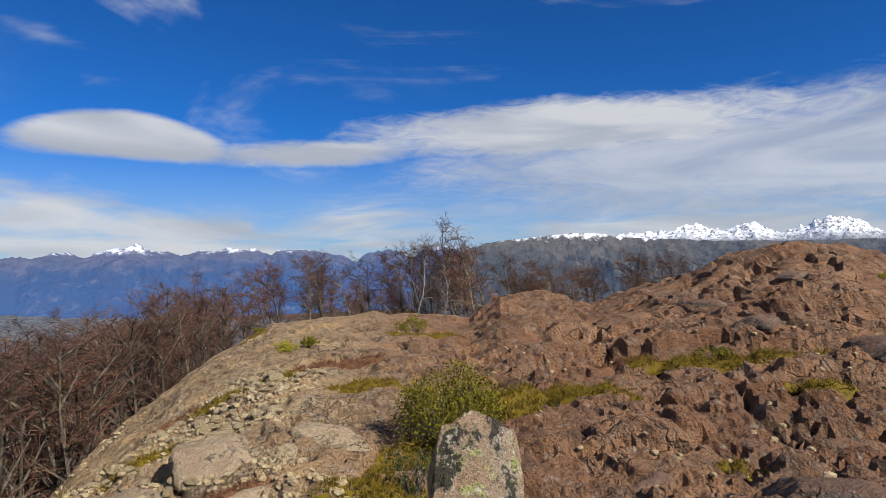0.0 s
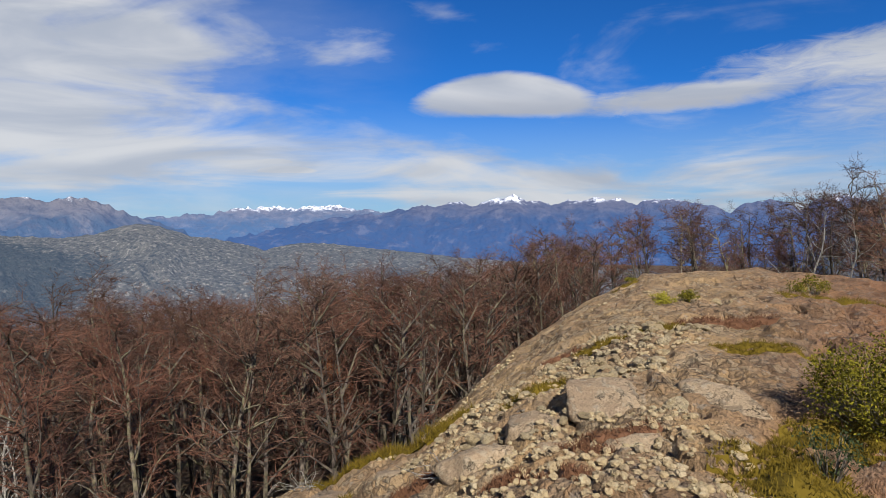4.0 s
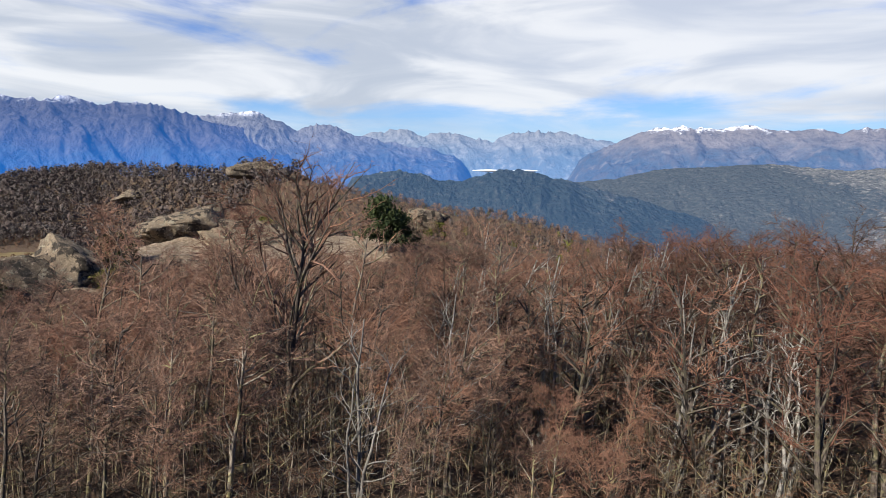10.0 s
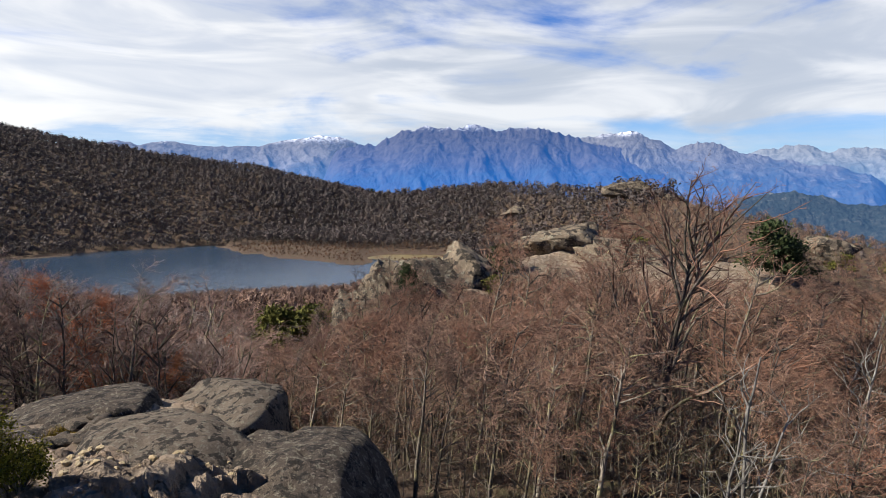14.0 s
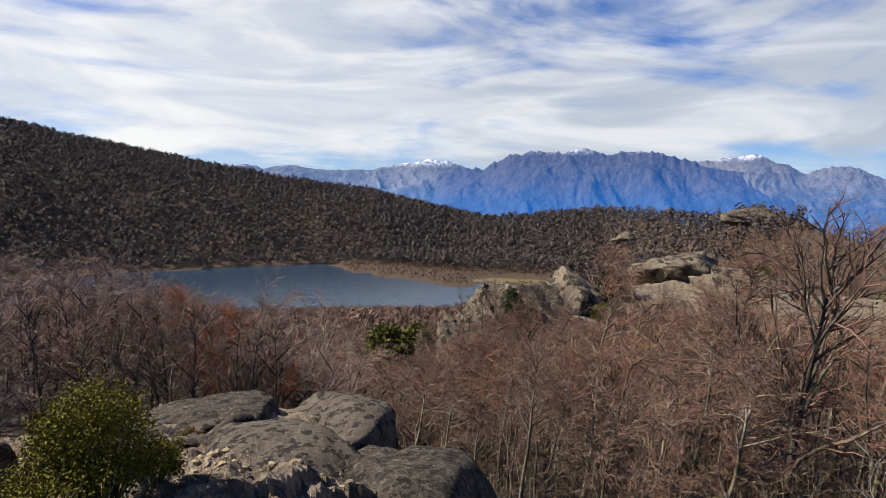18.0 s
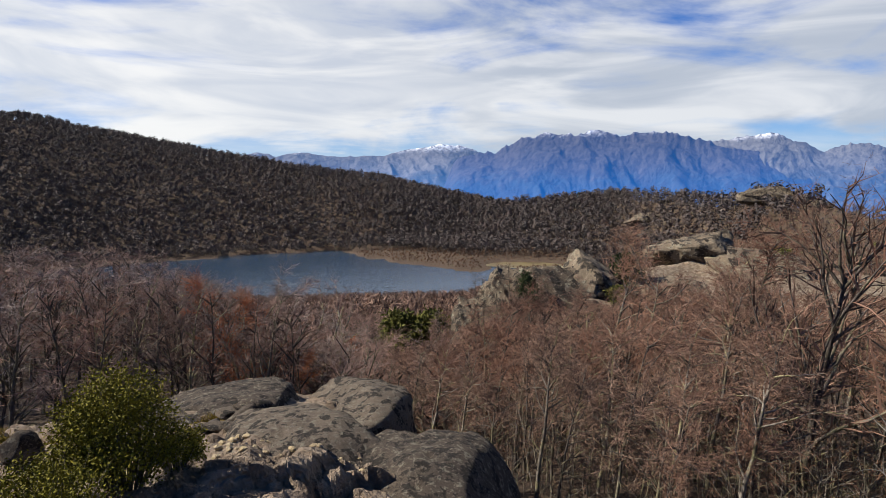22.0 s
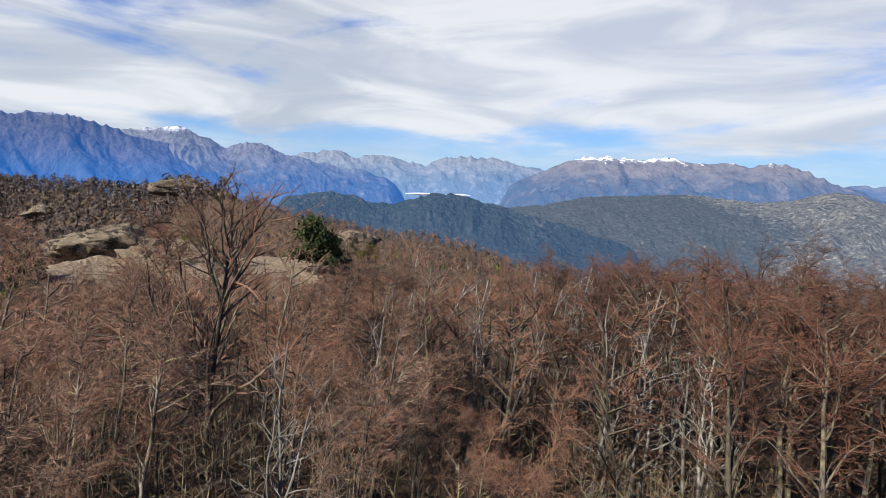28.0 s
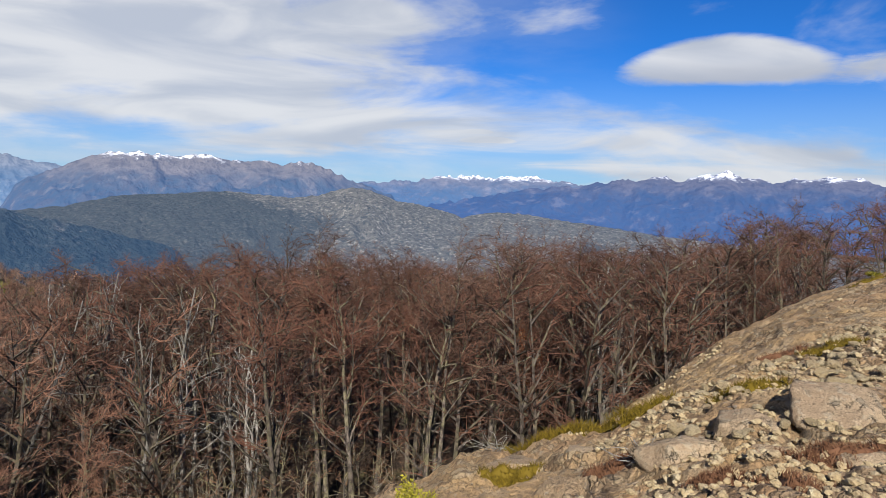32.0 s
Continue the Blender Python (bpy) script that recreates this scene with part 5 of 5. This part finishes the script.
for i, (a, d, s) in enumerate(((-151.5, 7.7, 0.34), (-153.5, 7.9, 0.42), (-150.2, 8.0, 0.36), (-155.5, 7.8, 0.3), (-149.4, 7.6, 0.34), (-152.3, 7.4, 0.25), (-154.6, 8.3, 0.3), (-152.8, 8.2, 0.38), (-151.0, 8.3, 0.3),
                              (-156.2, 8.1, 0.22), (-150.8, 7.35, 0.2), (-153.8, 7.5, 0.24), (-157.2, 7.7, 0.26))):
    boulder("broken_rock", "angular broken grey rock lying on bedrock", a, d, (s * 1.4, s, s * 0.6), ROCK_GREY, 40 + i, 0.25, 50 * i, 3, 0.08, group="broken rocks", facets=16)
# tan slabs below the dome
for i, (a, d, sx, sy, sz, t) in enumerate(((-11.5, 6.9, 1.4, 0.9, 0.45, 20), (-18.0, 6.6, 0.8, 0.6, 0.45, -10), (-22.5, 6.2, 1.2, 0.7, 0.45, 15), (-16.5, 5.9, 0.45, 0.4, 0.3, 40), (-8.5, 5.6, 0.75, 0.45, 0.4, 30),
                                           (-30.0, 7.8, 0.8, 0.6, 0.4, 0), (-36.0, 8.3, 0.9, 0.6, 0.4, 30), (-3.0, 6.9, 1.2, 0.8, 0.4, -40), (-26, 9.8, 0.7, 0.5, 0.35, 10))):
    boulder("tan_slab", "tan weathered slab of broken bedrock", a, d, (sx, sy, sz), ROCK_TAN, 60 + i, 0.78, t, 4, 0.05, group="tan slabs", facets=16, crag=0.10)
# red-brown blocks on the rise
for i, (a, d, s) in enumerate(((20.5, 4.4, 0.42), (25.0, 5.4, 0.5), (31.0, 4.6, 0.7), (37.0, 5.2, 0.8), (29.5, 15.5, 0.8), (36.0, 16.5, 0.7),
                              (33.5, 12.0, 0.7), (41.0, 11.0, 0.9))):
    boulder("red_block", "red-brown jointed block of bedrock", a, d, (s * 1.5, s * 1.1, s * 0.6), ROCK_RED, 80 + i, 0.62, 25 - 17 * i, 4, 0.06, group="red blocks", facets=16, crag=0.14)

# outcrops among the trees and on the hills
for name, label, a, d, size, top, sd in (
        ("rock_outcrop", "large tan outcrop with steep lichened face among bare trees", -130.4, 47, (7, 6, 7.5), -9.0, 101),
        ("rock_outcrop", "steep dark-cracked block of an outcrop", -132.6, 46.5, (4.5, 5, 7.5), -10.6, 112),
        ("rock_outcrop", "rounded tan outcrop above bare trees", -125.6, 47, (9.0, 7, 6.0), -7.8, 102),
        ("rock_outcrop", "dark-faced block of tan rock", -122.4, 48, (4.5, 5, 4.5), -7.2, 103),
        ("rock_outcrop", "flat-topped tan outcrop with dark overhang", -113.3, 62, (8.5, 6, 5.0), -4.9, 104),
        ("rock_outcrop", "smooth tan rock slope below an outcrop", -109.0, 60, (8.0, 6, 4.0), -6.6, 105),
        ("rock_outcrop", "low tan slabs between bare trees", -116.5, 50, (8.0, 6, 4.0), -9.4, 106),
        ("rock_outcrop", "pale weathered outcrop beside a dark evergreen", -93.2, 70, (7, 5, 3.6), -5.4, 107),
        ("rock_outcrop", "small pale slab in the wood", -94.6, 42, (5, 4, 2.6), -10.5, 108),
        ("hill_outcrop", "bare grey outcrop on the wooded hillside", -117.0, 400, (34, 16, 9), -3.35, 109),
        ("hill_boulder", "huge pale rounded boulder on the ridge", -108.0, 300, (24, 18, 7), -1.15, 110),
        ("hill_boulder", "pale rock on the wooded ridge", -104.4, 290, (11, 10, 6), -2.0, 111)):
    boulder(name, label, a, d, size, ROCK_FAR, sd, 0.3, 0, 5, 0.10, top, facets=16, crag=0.28 if d < 100 else 0.06)


def leaves(P, size, rng, lift=0.3):
    """Small pointed leaves at the places P, as vertices and quads."""
    n = len(P)
    W = rng.normal(0, 1, (n, 3)) + np.array([0, 0, lift])
    W /= np.linalg.norm(W, axis=1, keepdims=True)
    S = np.cross(W, rng.normal(0, 1, (n, 3)))
    S /= np.linalg.norm(S, axis=1, keepdims=True)
    L = size * rng.uniform(0.7, 1.3, (n, 1))
    N = np.cross(W, S) * L * 0.12
    co = np.stack([P, P + W * L * 0.5 + S * L * 0.28 + N, P + W * L, P + W * L * 0.5 - S * L * 0.28 + N], 1).reshape(-1, 3)
    return co, np.arange(n * 4).reshape(n, 4)


def shrub(name, label, az, d, width, height, leaf, many, size, seed, base=None, clumps=14, stemmy=True):
    rng = np.random.default_rng(seed)
    root = new(name)
    x, y = polar(az, d)
    root.matrix_basis = pose(x, y, (ground_at(x, y) if base is None else base) - 0.03)
    C, T = [], []
    for i in range(clumps):
        a, r = rng.uniform(0, 6.28), math.sqrt(rng.uniform(0, 1)) * width * 0.42
        top = height * rng.uniform(0.45, 1.0) * (1 - 0.5 * (r / (width * 0.5)) ** 2)
        C.append((r * math.cos(a), r * math.sin(a), top * 0.8))
    P0, P1, R, L = [], [], [], []
    for c in C:
        c = np.array(c)
        for j in range(3):
            P0.append(np.array([c[0] * 0.3, c[1] * 0.3, 0.0]))
            P1.append(c * np.array([1, 1, 1.15]) + rng.normal(0, 0.06 * width, 3))
            R.append(0.004 + 0.006 * height)
        s = np.array([width * 0.17, width * 0.17, height * 0.24])
        q = rng.normal(0, 1, (many // clumps, 3))
        q = q / np.linalg.norm(q, axis=1, keepdims=True) * rng.uniform(0.45, 1.1, (len(q), 1))
        q = q * s + c
        L.append(q[q[:, 2] > 0.01])
    co, f = spikes(np.array(P0), np.array(P1), np.array(R))
    part("branchwork", raw_mesh("branchwork", co, f, [BARK]), root)
    co, f = leaves(np.concatenate(L), size, rng)
    part("foliage", raw_mesh("foliage", co, f, [leaf]), root)
    return tagged(root, label, "shrub")


shrub("box_shrub", "dense evergreen shrub with small yellow-green leaves", -162.4, 5.6, 0.95, 1.12, LEAF, 15000, 0.027, 1, clumps=46)
shrub("box_shrub", "low spreading evergreen shrub with yellow-green leaves", -166.6, 5.1, 1.15, 0.5, LEAF, 9000, 0.026, 12, clumps=36)
shrub("box_shrub", "low evergreen shrub beside a grey slab", -158.6, 5.8, 0.55, 0.45, LEAF, 4000, 0.026, 13, clumps=22)
shrub("box_shrub", "low evergreen shrub behind a standing stone", 8.4, 6.7, 1.15, 1.0, LEAF, 9000, 0.03, 2, clumps=34)
shrub("box_shrub", "thin dry dark shrub on red rock", 4.2, 5.2, 0.5, 0.42, LEAF_DARK, 500, 0.025, 3, clumps=9)
shrub("yellow_shrub", "bright yellow-green upright shrub at the rim", -45.5, 4.9, 0.38, 0.66, LEAF_YELLOW, 2400, 0.026, 4, None, 14)
shrub("cushion_shrub", "bright yellow-green cushion shrub on rock", -6.6, 13.0, 0.55, 0.36, LEAF_YELLOW, 900, 0.04, 5)
shrub("cushion_shrub", "small olive cushion shrub on rock", -4.7, 13.4, 0.42, 0.28, LEAF, 600, 0.04, 6)
shrub("cushion_shrub", "low olive shrub at the foot of the rise", 4.4, 17.0, 0.9, 0.6, LEAF, 1000, 0.05, 7)
shrub("cushion_shrub", "small olive shrub on the dome", -8.9, 21.5, 0.6, 0.2, LEAF, 400, 0.05, 8)
shrub("cushion_shrub", "olive cushion on the rise", 29.8, 10.6, 0.6, 0.28, LEAF, 700, 0.035, 9)
shrub("cushion_shrub", "tiny cushion high on red rock", 42.0, 17.5, 0.4, 0.16, LEAF_YELLOW, 250, 0.04, 10)


def mat_of(name, label, az, d, long, wide, turn, leaf, many, tall, seed):
    """A low mat of moss or heath on the rock: a thin uneven cushion with short upright blades."""
    rng = np.random.default_rng(seed)
    x0, y0 = polar(az, d)
    a = radians(turn - az)
    A, R = np.meshgrid(np.linspace(0, 2 * np.pi, 30, endpoint=False), np.linspace(0.02, 1, 8))
    lobe = 1 + 0.35 * fbm(np.cos(A) * 1.3 + seed, np.sin(A) * 1.3, 3, seed)
    U, V = R * lobe * np.cos(A) * long / 2, R * lobe * np.sin(A) * wide / 2
    X, Y = x0 + U * math.cos(a) - V * math.sin(a), y0 + U * math.sin(a) + V * math.cos(a)
    Z = land(X, Y)[0] + (1 - R ** 2.5) * tall * 0.7 * (1 + 0.6 * fbm(X * 4, Y * 4, 3, seed)) - 0.015
    root = new(name)
    body = grid_mesh("cushion", X, Y, Z, [leaf], True)
    body.parent = root
    t, q = rng.uniform(0, 2 * np.pi, many), np.sqrt(rng.uniform(0, 1, many))
    lobe = 1 + 0.35 * fbm(np.cos(t) * 1.3 + seed, np.sin(t) * 1.3, 3, seed)
    U, V = q * lobe * np.cos(t) * long / 2, q * lobe * np.sin(t) * wide / 2
    X, Y = x0 + U * math.cos(a) - V * math.sin(a), y0 + U * math.sin(a) + V * math.cos(a)
    Z = land(X, Y)[0] + (1 - q ** 2.5) * tall * 0.6 - 0.01
    P0 = np.stack([X, Y, Z], 1)
    P1 = P0 + rng.normal(0, 1, (many, 3)) * tall * np.array([0.45, 0.45, 0.2]) + np.array([0, 0, tall * 0.75])
    co, f = spikes(P0, P1, np.full(many, 0.004 + 0.02 * tall))
    part("turf", raw_mesh("turf", co, f, [leaf]), root)["kind"] = "stuff"
    return tagged(root, label, "ground plants", "mats of moss and heath")


# mats: heading, distance, length, width, turn, red or not, blades, height
# on the rise and round the cairn
RISE_MATS = [
    (2.2, 5.0, 1.0, 1.3, 10, 0, 2600, 0.055), (4.5, 6.2, 0.9, 0.9, 20, 0, 1300, 0.06), (0.5, 4.0, 0.6, 0.5, 0, 1, 500, 0.06), (16.5, 8.4, 2.4, 0.7, 8, 0, 1800, 0.10),
    (12.5, 7.6, 0.9, 0.5, 0, 0, 600, 0.09), (28.5, 10.2, 2.2, 0.55, 0, 0, 1200, 0.10), (34.0, 10.6, 1.5, 0.5, 5, 0, 800, 0.09), (23.0, 10.4, 1.2, 0.4, 0, 1, 500, 0.08),
    (37.0, 8.8, 0.8, 0.4, 0, 0, 400, 0.07), (6.0, 15.5, 2.2, 0.9, 0, 0, 700, 0.10), (-2.5, 11.0, 1.6, 0.6, 10, 1, 700, 0.08), (0.0, 9.3, 1.3, 0.5, -10, 0, 600, 0.07),
    (8.0, 6.6, 0.8, 0.5, 0, 0, 500, 0.09), (13.0, 5.0, 0.35, 0.25, 0, 0, 200, 0.05), (31.0, 6.2, 0.4, 0.25, 0, 0, 200, 0.05),
]
# on the dome
DOME_MATS = [
    (-31.0, 10.2, 3.2, 0.9, -30, 0, 2600, 0.17), (-25.5, 9.0, 0.7, 0.5, 0, 0, 500, 0.08), (-11.8, 5.6, 0.95, 0.5, 12, 1, 800, 0.06), (-20.5, 5.2, 0.45, 0.35, 0, 1, 400, 0.06),
    (-16.0, 4.9, 0.7, 0.35, 0, 1, 400, 0.06), (-17.5, 8.2, 0.9, 0.5, 0, 0, 500, 0.08), (-12.0, 9.8, 0.9, 0.45, 15, 0, 500, 0.07), (-7.0, 10.5, 0.8, 0.4, 0, 0, 400, 0.06),
    (-15.5, 10.2, 0.6, 0.4, 0, 1, 300, 0.06), (-37.0, 7.6, 0.7, 0.5, 0, 0, 500, 0.08), (-28.0, 6.6, 0.7, 0.5, 0, 1, 500, 0.08), (-9.5, 20.5, 0.8, 0.4, 0, 0, 200, 0.08),
]
# beside the grey slabs
WEST_MATS = [
    (-155.0, 8.6, 0.8, 0.45, 0, 0, 500, 0.09), (-150.5, 7.3, 0.7, 0.3, 0, 0, 400, 0.06), (-172.5, 9.5, 1.6, 0.8, 0, 0, 900, 0.10), (-147.0, 8.3, 0.5, 0.4, 0, 0, 300, 0.06),
]
for i, (a, d, lo, wi, tu, red, many, tall) in enumerate(RISE_MATS + DOME_MATS + WEST_MATS):
    mat_of("heath_mat" if red else "moss_mat", "low reddish-brown heath mat on rock" if red else "yellow-olive mat of moss and grass on rock", a, d, lo, wi, tu, MOSS_RED if red else MOSS, many, tall, 200 + i)


def make_cairn():
    root = new("cairn")
    cx, cy = 0.255, 1.78
    base = ground_at(cx, cy)
    rng = np.random.default_rng(5)
    level = 0.0
    for ring, (n, r, s) in enumerate(((9, 0.42, 0.30), (7, 0.33, 0.28), (6, 0.25, 0.26), (5, 0.19, 0.24), (4, 0.13, 0.22))):
        for i in range(n):
            a = 6.283 * i / n + ring * 0.5
            me = stone_mesh("stone", 300 + ring * 10 + i, (s * rng.uniform(1.0, 1.4), s * rng.uniform(0.8, 1.0), s * 0.8), STONE_LICHEN if (i + ring) % 2 else ROCK_TAN, 3, 9, 0.05)
            part("stone", me, root, "", pose(cx + r * math.cos(a), cy + r * math.sin(a), base + level + s * 0.3, rng.uniform(-12, 12), rng.uniform(-12, 12), rng.uniform(0, 360)))
        level += s * 0.62
    me = stone_mesh("standing_stone", 345, (0.215, 0.15, 0.52), STONE_LICHEN, 5, 5, 0.06, False, 0.05, 5.0)
    part("standing_stone", me, root, "upright stone with black and yellow-green lichen", pose(cx + 0.025, cy - 0.02, EYE - 0.565, -4, 3, 8))
    me = stone_mesh("stone", 342, (0.16, 0.12, 0.2), STONE_LICHEN, 4, 10, 0.05)
    part("stone", me, root, "", pose(cx - 0.15, cy - 0.10, EYE - 0.80, 10, -20, 30))
    me = stone_mesh("stone", 343, (0.15, 0.12, 0.12), ROCK_TAN, 4, 10, 0.05)
    part("stone", me, root, "", pose(cx + 0.14, cy - 0.06, EYE - 0.79, 0, 10, 60))
    return tagged(root, "cairn of lichened stones with an upright stone on top", "cairn")


make_cairn()


def strew():
    rng = np.random.default_rng(31)
    kinds = [stone_mesh("stone", 400 + i, (1.0, 0.8, 0.6), STONE_PALE, 2, 10, 0.03, True) for i in range(8)]

    def fall(n, a0, a1, d0, d1):
        got = []
        while len(got) < n:
            a, d = rng.uniform(a0, a1), rng.uniform(d0, d1)
            x, y = polar(a, d)
            if fbm(np.array([x / 1.7]), np.array([y / 1.7]), 3, 91)[0] > -0.02:
                got.append((x, y))
        return got

    spots = fall(150, -24, -6, 6.2, 10.5) + fall(60, -18, -2, 10, 14) + fall(30, -40, -22, 6, 10)
    for x, y in spots:
        s = rng.uniform(0.05, 0.17) * (1.0 if rng.random() < 0.8 else 1.5)
        ob = new("stone", kinds[rng.integers(8)])
        ob.matrix_basis = pose(x, y, ground_at(x, y) + s * 0.16, rng.uniform(-20, 20), rng.uniform(-20, 20), rng.uniform(0, 360)) @ Matrix.Diagonal((s, s * rng.uniform(0.7, 1), s * rng.uniform(0.7, 1.1), 1))
        tagged(ob, "pale angular loose stone on bedrock", "stone", "loose stones")
    small = [stone_mesh("chip", 440 + i, (1.0, 0.8, 0.65), STONE_PALE, 1, 6, 0.05, True) for i in range(8)]
    f0 = SPHERES[1][1]
    cos, fs, base = [], [], 0
    pool = np.array(fall(2300, -36, -1, 4.2, 15) + fall(300, -172, -140, 6, 10) + fall(140, 0, 42, 4, 12))
    zs = land(pool[:, 0], pool[:, 1])[0]
    small = [np.array([v.co[:] for v in me.vertices]) for me in small]
    for (x, y), z in zip(pool, zs):
        s, a = rng.uniform(0.025, 0.10), rng.uniform(0, 6.28)
        c = small[rng.integers(8)] * s
        cos.append(np.stack([c[:, 0] * math.cos(a) - c[:, 1] * math.sin(a) + x, c[:, 0] * math.sin(a) + c[:, 1] * math.cos(a) + y, c[:, 2] + z + s * 0.12], 1))
        fs.append(f0 + base)
        base += len(c)
    tagged(new("rubble", raw_mesh("rubble", np.concatenate(cos), np.concatenate(fs), [STONE_PALE])), "scattered pale stone chips on bedrock", "rubble", kind="stuff")


strew()


def evergreen(name, label, az, d, height, width, seed, group="evergreens", top=None, many=1500):
    """A dark evergreen: a tapered trunk and a lumpy crown of small leaf sprays with gaps."""
    rng = np.random.default_rng(seed)
    root = new(name)
    x, y = polar(az, d)
    z = ground_at(x, y)
    if top is not None:
        height = max(height, EYE + d * math.tan(radians(top)) - z)
    root.matrix_basis = pose(x, y, z - 0.2)
    co, f = tubes(np.array([[0, 0, 0], [0, 0, height * 0.5]]), np.array([[0, 0, height * 0.5], [0, 0, height * 0.9]]), np.array([0.04, 0.03]) * height, np.array([0.03, 0.008]) * height, 7)
    part("trunk", raw_mesh("trunk", co, f, [BARK]), root)
    P = []
    for i in range(26):
        h = rng.uniform(0.3, 1.0)
        r = width * 0.5 * math.sin(min(1.0, (1.08 - h) * 1.35) * 1.57) * rng.uniform(0.2, 1.0)
        a = rng.uniform(0, 6.28)
        c = np.array([r * math.cos(a), r * math.sin(a), h * height * 0.95])
        q = rng.normal(0, 0.5, (many // 26, 3)) * np.array([width * 0.2, width * 0.2, height * 0.08])
        P.append(q + c)
    co, f = leaves(np.concatenate(P), 0.085 * width, rng, 0.6)
    part("crown", raw_mesh("crown", co, f, [LEAF_OLIVE if "olive" in label else LEAF_DARK]), root)
    return tagged(root, label, "tree", group)


for i, (a, d, h, w, tp, lab) in enumerate((
        (-96.4, 60, 5.0, 4.6, -4.1, "dark evergreen tree standing over the bare wood"), (-94.9, 61, 3.0, 3.2, -5.6, "dark evergreen beside a taller one"), (-119.0, 50, 3.0, 3.0, -7.0, "round dark evergreen behind an outcrop"),
        (-139.9, 58, 3.4, 5.2, -11.9, "round olive evergreen among bare trees"), (-137.0, 58, 3.2, 5.2, -12.1, "round olive evergreen among bare trees"), (-136.0, 60, 2.4, 2.6, -13.3, "low evergreen among bare trees"),
        (-128.0, 43.5, 3.0, 2.0, -10.2, "dark evergreen shrub against an outcrop face"), (-91.6, 69, 2.0, 2.4, -6.3, "low olive evergreen beside an outcrop"), (-119.8, 46, 1.6, 2.2, -9.8, "low olive bush on tan rock"),
        (-107.0, 61, 1.6, 2.2, -5.8, "low olive bush on tan rock"), (-149.0, 31, 3.4, 2.0, -12.2, "dark evergreen at the edge of the wood"), (-147.8, 33, 2.6, 1.8, -13.4, "dark evergreen at the edge of the wood"))):
    evergreen("evergreen_tree", lab, a, d, h, w, 500 + i, top=tp, many=2600)
for i, (a, d, h, w) in enumerate(((-131.2, 552, 11, 9), (-130.2, 548, 9, 8), (-132.4, 552, 8, 5), (-145.4, 640, 9, 8), (-123.3, 488, 9, 4))):
    evergreen("ridge_tree", "dark broad-crowned tree on the ridge", a, d, h, w, 520 + i, "ridge trees", many=500)

# rusty trees that kept their leaves
rusty = make_tree("rusty_beech", np.random.default_rng(77), "young beech with rust-red clinging leaves", BARK, TWIG_RED, "rusty beeches", height=5.0, spread=0.6, twigs=13, limbs=18, bare=0.08)
for i, (a, d, s) in enumerate(((-150.5, 18, 0.74), (-152.5, 19, 0.84), (-154.0, 17.5, 0.8), (-149.2, 19.5, 0.7), (-151.6, 21, 0.75), (-148.4, 20.5, 0.68), (-145.0, 38, 1.0), (-134.6, 24, 0.8), (-130.2, 30, 0.75), (-141.5, 22, 0.6),
                              (-97.5, 15, 0.55), (-36.0, 24, 0.7), (-34.0, 22, 0.75), (-31.0, 28, 0.8), (-26.0, 25, 0.7), (11.5, 27.5, 0.6))):
    plant(rusty, *polar(a, d), s, i * 1.1)

# old snow in the shade of the rocks
for i, (a, d, s) in enumerate(((-149.6, 8.6, 0.20), (-152.3, 7.95, 0.12), (-150.4, 8.2, 0.10))):
    boulder("snow_patch", "small leftover patch of old snow between rocks", a, d, (s * 1.5, s, 0.12), SNOW, 700 + i, 0.3, 20 * i, 3, 0.08, group="snow patches")


def dry_twigs(az, d, size, seed, base=None):
    """A tangle of bleached dead twigs."""
    rng = np.random.default_rng(seed)
    P0, P1, R0, R1 = [], [], [], []
    for i in range(16):
        p = rng.normal(0, 0.12, 3) * size * np.array([1, 1, 0.2]) + np.array([0, 0, 0.04 * size])
        w = unit(rng.normal(0, 1, 3) * np.array([1, 1, 0.35]) + np.array([0, 0, 0.25]))
        for j in range(4):
            q = p + w * size * 0.17
            P0.append(p), P1.append(q), R0.append(0.010 * size * (1 - 0.2 * j)), R1.append(0.010 * size * (0.8 - 0.2 * j))
            p, w = q, unit(w + rng.normal(0, 0.35, 3))
    co, f = tubes(np.array(P0), np.array(P1), np.array(R0), np.array(R1), 4)
    ob = new("dry_twigs", raw_mesh("dry_twigs", co, f, [BARK_DEAD], True))
    x, y = polar(az, d)
    ob.matrix_basis = pose(x, y, (ground_at(x, y) if base is None else base) + 0.02, 0, 0, 40 * seed)
    tagged(ob, "tangle of bleached dead twigs on rock", "twigs", "dead twigs")


for i, (a, d, s) in enumerate(((11.2, 6.2, 0.55), (-38.5, 9.6, 0.7), (-177.0, 9.8, 1.2), (-174.0, 10.6, 1.0), (-26.0, 6.4, 0.6))):
    dry_twigs(a, d, s, i + 1)
